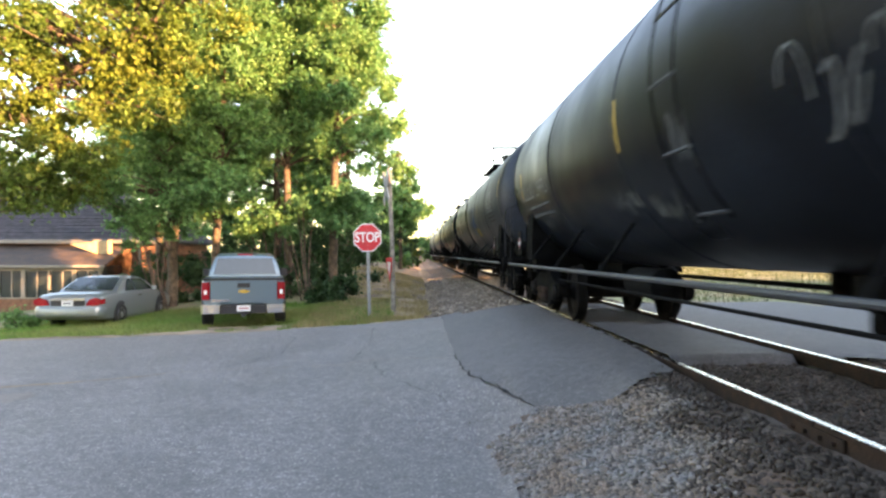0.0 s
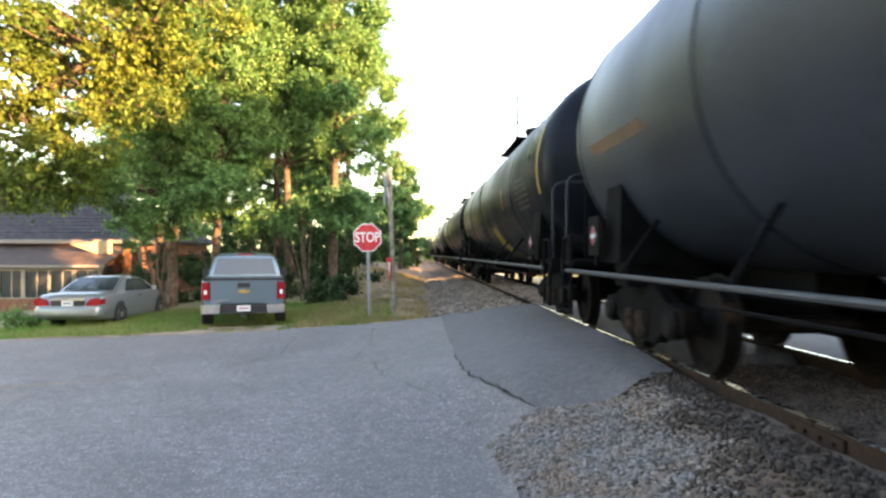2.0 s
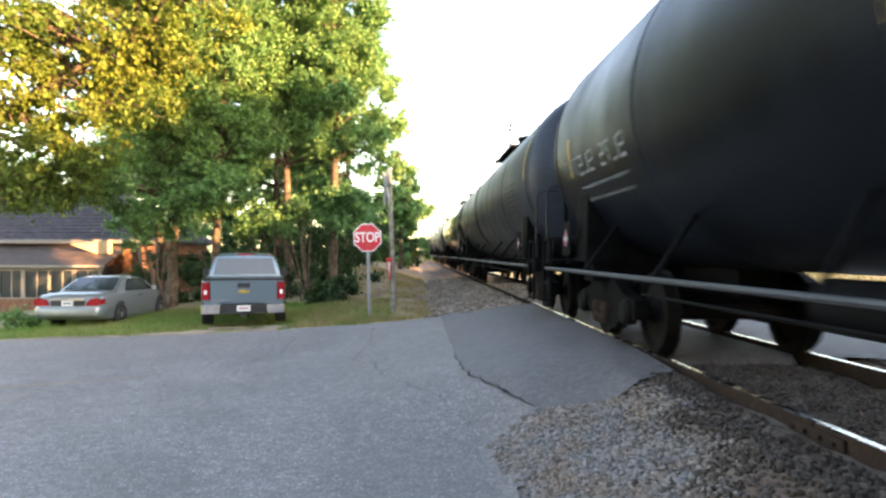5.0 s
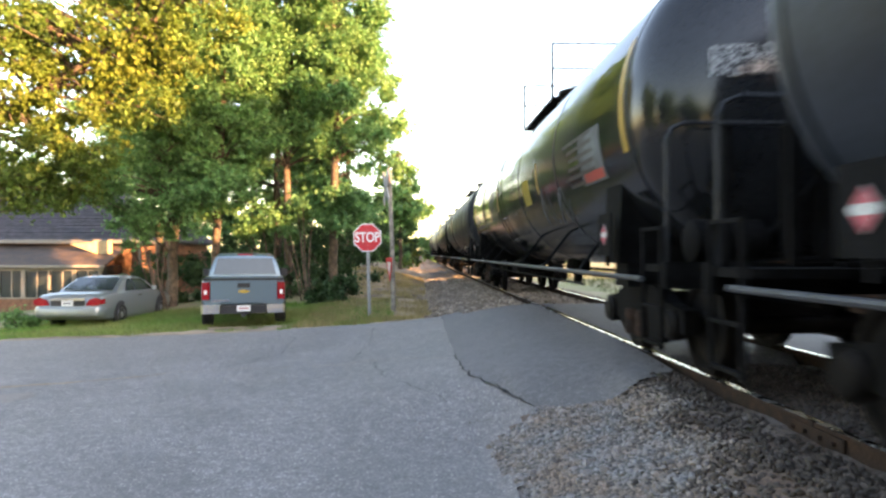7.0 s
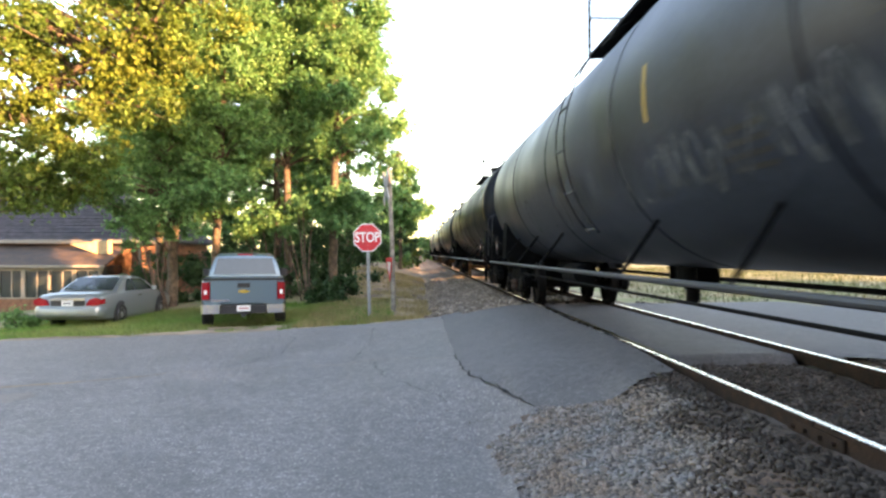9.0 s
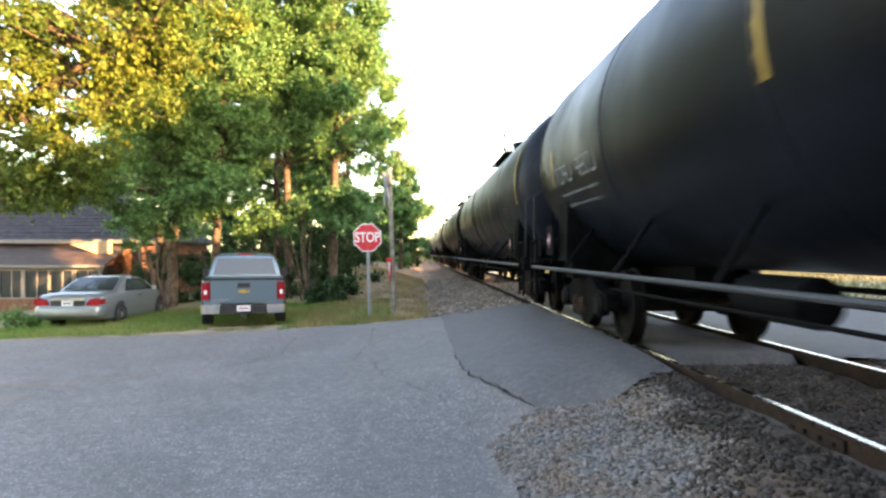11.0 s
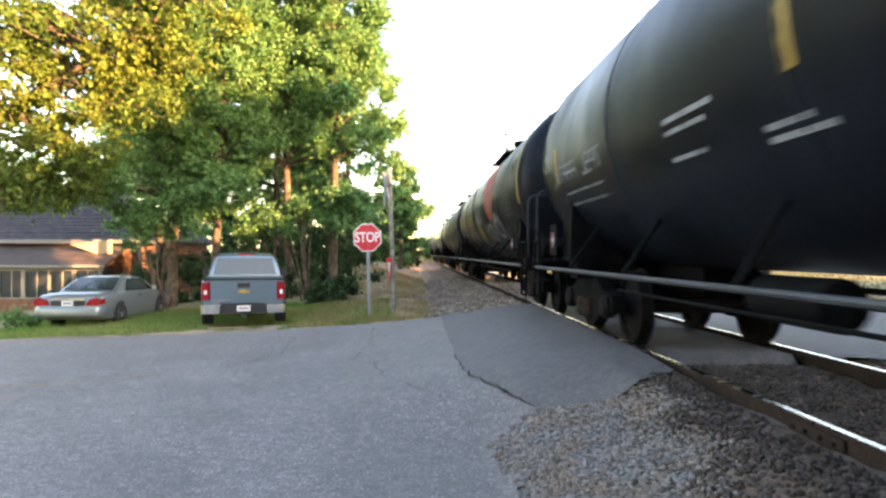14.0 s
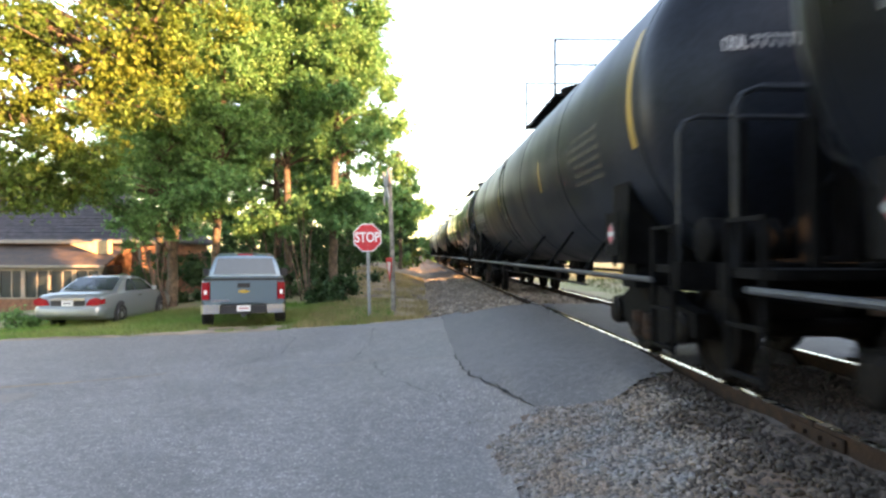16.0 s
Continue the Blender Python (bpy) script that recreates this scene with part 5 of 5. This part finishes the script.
def tree(x, y, label, trunk, r0, volumes, n, size=0.11, mat=None, seed=1, clump=(0.22, 0.6), group="", bare=0):
    """A tapered trunk through the given points, limbs to the clumps, and a crown that fills ellipsoid volumes (x, y, z from the foot, radii, clumps)."""
    z0 = bare_z(x, y) - 0.1
    r = random.Random(seed)
    t = thing("tree", label, "tree", Matrix.Translation((x, y, z0)), group)
    pts = [Vector(p) for p in trunk]
    fine = []
    for a, b in zip(pts, pts[1:]):
        for k in range(4):
            fine.append(a.lerp(b, k / 4) + Vector((r.uniform(-1, 1), r.uniform(-1, 1), 0)) * r0 * 0.35 * (len(fine) > 0))
    fine.append(pts[-1])
    part("trunk", Geo().tube(fine, r0, 12, r0 * 0.22), BARK, t, "rough brown trunk", smooth=True)
    clumps = []
    for cx, cy, cz, rx, ry, rz, count in volumes:
        got = 0
        while got < count:
            p = Vector((r.uniform(-1, 1), r.uniform(-1, 1), r.uniform(-1, 1)))
            if p.length > 1 or p.length < r.random() * 0.75:
                continue
            c = Vector((cx + p.x * rx, cy + p.y * ry, cz + p.z * rz))
            s = r.uniform(*clump)
            got += 1
            if in_gap(c + Vector((x, y, z0)), s):
                continue
            clumps.append((c, (s * 1.05, s * 1.05, s * 0.85), s ** 2))
            if got % 4 == 0:
                base = min(fine, key=lambda f: (f - c).length + abs(f.z - c.z + 0.8) * 0.9)
                mid = base.lerp(c, 0.5) + Vector((r.uniform(-0.2, 0.2), r.uniform(-0.2, 0.2), r.uniform(0, 0.4)))
                part("limb", Geo().tube([base, base.lerp(mid, 0.5) + Vector((0, 0, 0.1)), mid, c], r0 * r.uniform(0.14, 0.34), 6, 0.012), BARK, t)
    part("crown", leaves("crown", clumps, n, size, mat or LEAF, seed), None, t, "dense leafy crown")
    return t


ROW = "trees along the verge"
tree(-9.0, 25.5, "tall leafy green tree with a sunlit trunk", [(0, 0, 0), (0.1, 0, 4), (-0.2, 0, 9), (0.1, 0.3, 14)], 0.2,
     [(0.2, 0, 6.2, 2.3, 2.2, 2.6, 119), (0.3, 0.4, 10.5, 2.6, 2.4, 3.4, 136), (1.2, -0.6, 4.2, 1.6, 1.6, 1.0, 44), (-2.4, -2.6, 4.5, 1.9, 1.2, 0.7, 50), (0.4, -1.6, 3.3, 2.2, 0.9, 0.7, 36), (-0.6, 0.5, 8.4, 2.6, 2.2, 2.4, 90)], 82000, 0.074, seed=21, group=ROW)
tree(-7.3, 25.2, "leafy green tree with a bare orange-lit lower trunk", [(0, 0, 0), (0.05, 0, 4), (0.3, 0, 9), (0.2, 0, 13.5)], 0.16,
     [(0.3, 0, 6.6, 2.2, 2.0, 2.7, 112), (0.4, 0.2, 10.8, 2.3, 2.2, 3.2, 112), (0.6, -1.0, 4.0, 1.7, 1.2, 1.2, 60), (0.2, 0, 8.5, 2.2, 2.0, 2.2, 80)], 70000, 0.074, seed=22, group=ROW)
tree(-4.95, 26.5, "tall leafy green tree with a pale straight trunk", [(0, 0, 0), (0, 0, 5), (0.1, 0, 10), (0.2, 0, 15)], 0.17,
     [(0.1, 0, 6.0, 2.2, 2.0, 2.9, 129), (0.1, 0.2, 11.0, 2.4, 2.2, 3.6, 146), (0.2, -1.0, 3.6, 1.7, 1.2, 1.4, 70), (0.1, 0, 8.6, 2.3, 2.0, 2.4, 90)], 82000, 0.074, seed=23, group=ROW)
tree(-3.1, 25.8, "tall dense green tree at the end of the verge", [(0, 0, 0), (0.1, 0, 5), (0, 0, 10), (-0.1, 0, 14)], 0.18,
     [(0.2, 0, 4.3, 1.7, 1.9, 1.9, 88), (0.35, 0, 7.4, 1.85, 1.9, 2.6, 112), (0.45, 0, 10.6, 1.7, 1.8, 2.4, 88), (-0.9, 0, 12.2, 1.6, 1.8, 2.6, 68), (0.1, -1.3, 3.3, 1.5, 0.8, 0.8, 50)], 80000, 0.076, seed=24, group=ROW)
tree(-6.3, 31.0, "leafy green tree in the second row", [(0, 0, 0), (0.1, 0, 6), (0, 0, 13)], 0.2,
     [(0, 0, 5.5, 3.4, 2.0, 3.0, 119), (0, 0, 11, 3.4, 2.2, 4.0, 153)], 34000, 0.12, seed=25, group=ROW)
tree(-11.5, 31.0, "leafy green tree in the second row", [(0, 0, 0), (0.1, 0, 6), (0, 0, 13)], 0.2,
     [(0.6, 0, 6.5, 2.6, 2.0, 2.6, 95), (0, 0, 11.5, 3.4, 2.2, 3.6, 136)], 30000, 0.12, seed=26, group=ROW)
tree(-1.0, 44.0, "smaller green tree farther along the track", [(0, 0, 0), (0.1, 0, 4), (0, 0, 8)], 0.14,
     [(-0.2, 0, 5.6, 1.4, 1.6, 2.2, 68), (0.1, 0, 3.8, 1.2, 1.4, 1.6, 40)], 12000, 0.13, seed=27, group=ROW)
tree(-1.0, 60.0, "thin distant green tree beside the track", [(0, 0, 0), (0.3, 0, 3), (1.0, 0, 5.6)], 0.12,
     [(1.3, 0, 5.0, 1.4, 1.2, 0.9, 37), (-0.6, 0, 4.0, 1.6, 1.6, 2.2, 51)], 7000, 0.15, seed=28, group=ROW)
tree(-15.5, 20.0, "large spreading tree with yellow-green sunlit leaves", [(0, 0, 0), (0.2, 0, 3.2), (1.6, 0.2, 5.3), (4.2, 0.4, 7.1), (6.6, 0.5, 8.9), (8.6, 0.6, 10.2)], 0.3,
     [(3.6, 0, 5.6, 1.9, 1.6, 1.5, 95), (3.2, 0, 8.3, 2.6, 1.8, 1.9, 129), (6.0, 0.3, 9.3, 2.6, 1.8, 1.7, 119), (8.4, 0.5, 9.6, 1.9, 1.8, 1.6, 74), (1.8, 0.4, 10.6, 4.0, 2.2, 2.4, 119), (4.4, 1.0, 4.3, 1.7, 1.0, 0.5, 27), (5.6, 0.6, 6.4, 1.5, 1.4, 1.6, 60), (7.4, 0.8, 7.6, 1.6, 1.4, 1.4, 50)], 60000, 0.082, LEAF_WARM, seed=29)
for k, (x, y, w, h) in enumerate(((-12.0, 33.6, 2.4, 13), (-17.5, 47, 4.5, 15), (-9.5, 40, 4.5, 15), (-3.8, 38, 3.2, 14), (-24, 50, 5, 15), (-31, 44, 5, 15))):
    lo = 5.0 if k == 0 else 1.0
    tree(x, y, "leafy green tree of the wood behind", [(0, 0, 0), (0.1, 0, h * 0.5), (0, 0, h * 0.9)], 0.2, [(0, 0, (h + lo) / 2, w, w * 0.7, (h - lo) / 2, 90)], 17000, 0.15, seed=80 + k, clump=(0.5, 1.0), group="trees of the wood")
# unseen trees added across the track and behind the camera, to shade the road
for k, (x, y, h, w, lo) in enumerate(((16, 13.5, 8.0, 3.0, 2.0), (15, -1.5, 11.0, 3.2, 1.6), (15.5, -7.5, 6.6, 3.4, 1.6), (15, -14, 6.8, 3.6, 1.6), (16, 4.3, 8.5, 3.0, 1.6), (15, -21, 7, 3.6, 1.6), (17, 8.6, 8.5, 2.8, 1.6), (20, -4.0, 12.2, 3.4, 1.6), (20.5, 0.5, 12.2, 3.2, 1.6))):
    tree(x, y, "unseen leafy green shade tree added across the railway track", [(0, 0, 0), (0.1, 0, h * 0.5), (0, 0, h * 0.9)], 0.22, [(0, 0, (h + lo) / 2, w, w, (h - lo) / 2, 70), (0, 0, 2.3, w * 1.1, w * 1.1, 1.9, 60)], 12000, 0.3, seed=60 + k, clump=(0.6, 1.1), group="trees across the track")
# a taller unseen wood added farther off, to keep the low sun from most of the verge
for k, (x, y, h, w) in enumerate(((40, -14.5, 17.5, 2.6), (41, -11.5, 17.2, 2.8), (40, -8, 16, 2.8), (41, -4.5, 17, 2.8), (40, -1, 17, 2.8), (41, 3, 17, 3.0), (40, 8, 16, 3.2), (41, 13, 16, 3.2), (42, -20, 13.5, 3.2))):
    tree(x, y, "tall unseen leafy tree added across the track to block the sun", [(0, 0, 0), (0.1, 0, h * 0.5), (0, 0, h * 0.9)], 0.3, [(0, 0, (h + 2) / 2, w, w, (h - 2) / 2, 110), (0, 0, h * 0.66, w * 0.9, w * 0.9, h * 0.2, 50)], 12000, 0.36, seed=260 + k, clump=(0.6, 1.0), group="tall trees across the track")


# unseen trees added behind the camera, to hold sky reflections off the tanks
for k, (x, y, h, w) in enumerate(((-15, 2, 9, 4), (-14, -8, 8, 4.0), (-11, -17, 7.5, 4.0), (-3, -24, 7.5, 4.0), (6, -27, 7, 4.0))):
    tree(x, y, "unseen leafy green tree added behind the road to darken reflections", [(0, 0, 0), (0.1, 0, h * 0.5), (0, 0, h * 0.9)], 0.22, [(0, 0, h / 2 + 0.8, w, w, h / 2 - 0.8, 80)], 9000, 0.3, seed=160 + k, clump=(0.8, 1.4), group="trees of the yard")


def shrub(x, y, w, h, n, seed, label, mat=None, size=0.07, name="bush"):
    z0 = bare_z(x, y) - 0.05
    r = random.Random(seed)
    t = thing(name, label, name, Matrix.Translation((x, y, z0)))
    clumps = []
    for k in range(int(14 + 10 * w)):
        a, d = r.uniform(0, 6.28), w * r.random() ** 0.5
        c = Vector((math.cos(a) * d, math.sin(a) * d * 0.6, h * r.uniform(0.1, 1) * (1 - 0.5 * (d / w) ** 2)))
        s = r.uniform(0.18, 0.4) * (min(1, h) if h < 4 else h * 0.32)
        if in_gap(c + Vector((x, y, z0)), s):
            continue
        clumps.append((c, (s, s, s * 0.8), s))
        if k % 2 == 0:
            part("stem", Geo().tube([(c.x * 0.3, c.y * 0.3, 0), (c.x * 0.7, c.y * 0.7, c.z * 0.6), tuple(c)], 0.02, 5, 0.006), BARK, t)
    part("foliage", leaves("foliage", clumps, n, size, mat or LEAF, seed), None, t)
    return t


# leaf colour lowered to paint the deep shade below the crowns
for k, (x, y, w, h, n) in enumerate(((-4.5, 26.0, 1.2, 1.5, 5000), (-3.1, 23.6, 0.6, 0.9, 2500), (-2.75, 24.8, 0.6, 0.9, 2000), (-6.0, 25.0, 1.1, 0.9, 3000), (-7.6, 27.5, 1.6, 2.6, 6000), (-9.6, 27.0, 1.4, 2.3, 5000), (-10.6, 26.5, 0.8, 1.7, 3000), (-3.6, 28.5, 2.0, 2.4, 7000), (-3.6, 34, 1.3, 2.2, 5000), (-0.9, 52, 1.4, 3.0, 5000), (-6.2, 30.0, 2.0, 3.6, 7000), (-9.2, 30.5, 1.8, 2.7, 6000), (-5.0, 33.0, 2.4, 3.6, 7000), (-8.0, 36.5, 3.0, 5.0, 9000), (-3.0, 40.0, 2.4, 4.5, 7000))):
    shrub(x, y, w, h, n, 300 + k, "green undergrowth below the trees, leaves darkened for the shade there", LEAF_SHADE, size=0.08)


def sapling(x, y, stems, seed):
    """Thin bare stems that lean apart from one root, with a few leaves at their tops."""
    r = random.Random(seed)
    t = thing("sapling", "cluster of thin leaning saplings below the trees", "sapling", Matrix.Translation((x, y, bare_z(x, y) - 0.05)))
    tops = []
    for k in range(stems):
        dx, dy, h = -1.1 + 1.6 * k / stems + r.uniform(-0.15, 0.15), r.uniform(-0.4, 0.4), r.uniform(2.4, 3.6)
        pts = [(0.08 * k - 0.15, 0.05 * (k % 3), 0), (dx * 0.3, dy * 0.3, h * 0.35), (dx * 0.62, dy * 0.7, h * 0.7), (dx, dy, h)]
        part("stem", Geo().tube(pts, r.uniform(0.025, 0.05), 7, 0.012), BARK, t, smooth=True)
        tops.append((Vector((dx, dy, h)), (0.4, 0.4, 0.35), 1.0))
    part("foliage", leaves("foliage", tops, 1600, 0.07, LEAF, seed), None, t)


sapling(-8.9, 24.0, 7, 410)
sapling(-3.9, 24.4, 5, 411)
sapling(-5.2, 25.0, 4, 412)
shrub(-11.6, 20.4, 0.55, 0.75, 2500, 340, "small rounded green bush by the house", size=0.05)
# yellow leaf colour stands in for sunlight on this bush
shrub(-1.3, 57.0, 1.7, 3.2, 5000, 341, "bush beside the track with leaves tinted yellow-green for sun", LEAF_WARM, size=0.1)
shrub(-5.0, 90.0, 8.0, 6.0, 9000, 342, "distant green trees along the line", size=0.3)
for k, (x, y) in enumerate(((-32, 52), (-22, 53), (-13, 52), (-6, 50), (-2.6, 58))):
    shrub(x, y, 5.5 if k < 4 else 2.4, 7.5 if k < 4 else 5.0, 9000, 350 + k, "dense green edge of the distant wood", size=0.2)
shrub(14.0, 95.0, 8.0, 3.0, 7000, 343, "distant green hedge beyond the field", size=0.3)


def grass(name, count, x0, x1, y0, y1, h, keep, seed, label, mat):
    """Blades of grass, three corners each."""
    r = np.random.default_rng(seed)
    pts = []
    while len(pts) < count:
        x, y = r.uniform(x0, x1), r.uniform(y0, y1)
        if keep(x, y):
            pts.append((x, y, bare_z(x, y)))
    p = np.array(pts)
    a = r.uniform(0, 6.28, count)
    s = h * r.uniform(0.4, 1.3, count)
    side = np.stack([np.cos(a), np.sin(a), np.zeros(count)], 1) * 0.012
    tip = np.stack([r.normal(0, 0.35, count) * s, r.normal(0, 0.35, count) * s, s], 1)
    tri = np.stack([p - side, p + side, p + tip], 1).reshape(-1, 3)
    me = bpy.data.meshes.new(name)
    me.from_pydata(tri.tolist(), [], np.arange(count * 3).reshape(-1, 3).tolist())
    me.materials.append(mat)
    return tagged(new(name, me), label, "grass", kind="stuff")


def verge(x, y):
    return y > far_edge(x) + 0.28 + max(-0.1, rough(x, y, 1.5, 0.6)) and not (-5.3 < x < -3.2 and y < 17.2 and noise.noise(Vector((x * 2, y * 2, 0))) > -0.25) and rs.random() < 0.45 + 0.9 * noise.noise(Vector((x * 0.7, y * 0.7, 7)))


grass("verge_grass", 52000, -12.5, -0.6, 14.6, 24, 0.11, verge, 5, "short green verge grass with dry patches", BLADES)
grass("dry_grass", 22000, -3.0, 0.4, 16.2, 36, 0.13, lambda x, y: y > far_edge(x) + 0.3 and rs.random() < 0.5 + noise.noise(Vector((x, y, 2))), 6, "dry straw-coloured grass near the track", STRAW)
grass("field_grass", 26000, 8, 34, 19.5, 60, 0.25, lambda x, y: True, 7, "green grass field beyond the track", FIELD)


# ---- motion ----
def motions():
    times = [-0.5 + 0.5 * k for k in range(35)]
    for j, c in cars.items():
        walk(c, [(t, pose(TX, car_y(j, t), 0.0)) for t in times])
    axles = [o for o in tank_car.children if o.name.startswith("axle")]
    for a in axles:
        at = a.location.copy()
        walk(a, [(k / 30, Matrix.Translation(at) @ Matrix.Rotation(gone(k / 30) / 0.42, 4, "X")) for k in range(0, 482)])
    for c in cars.values():
        if c is tank_car:
            continue
        for a in (o for o in c.children if o.name.startswith("axle")):
            like = min(axles, key=lambda b: (b.location - a.location).length)
            a.rotation_mode = "QUATERNION"
            keys = a.animation_data_create()
            keys.action = like.animation_data.action
            keys.action_slot = like.animation_data.action_slot


motions()
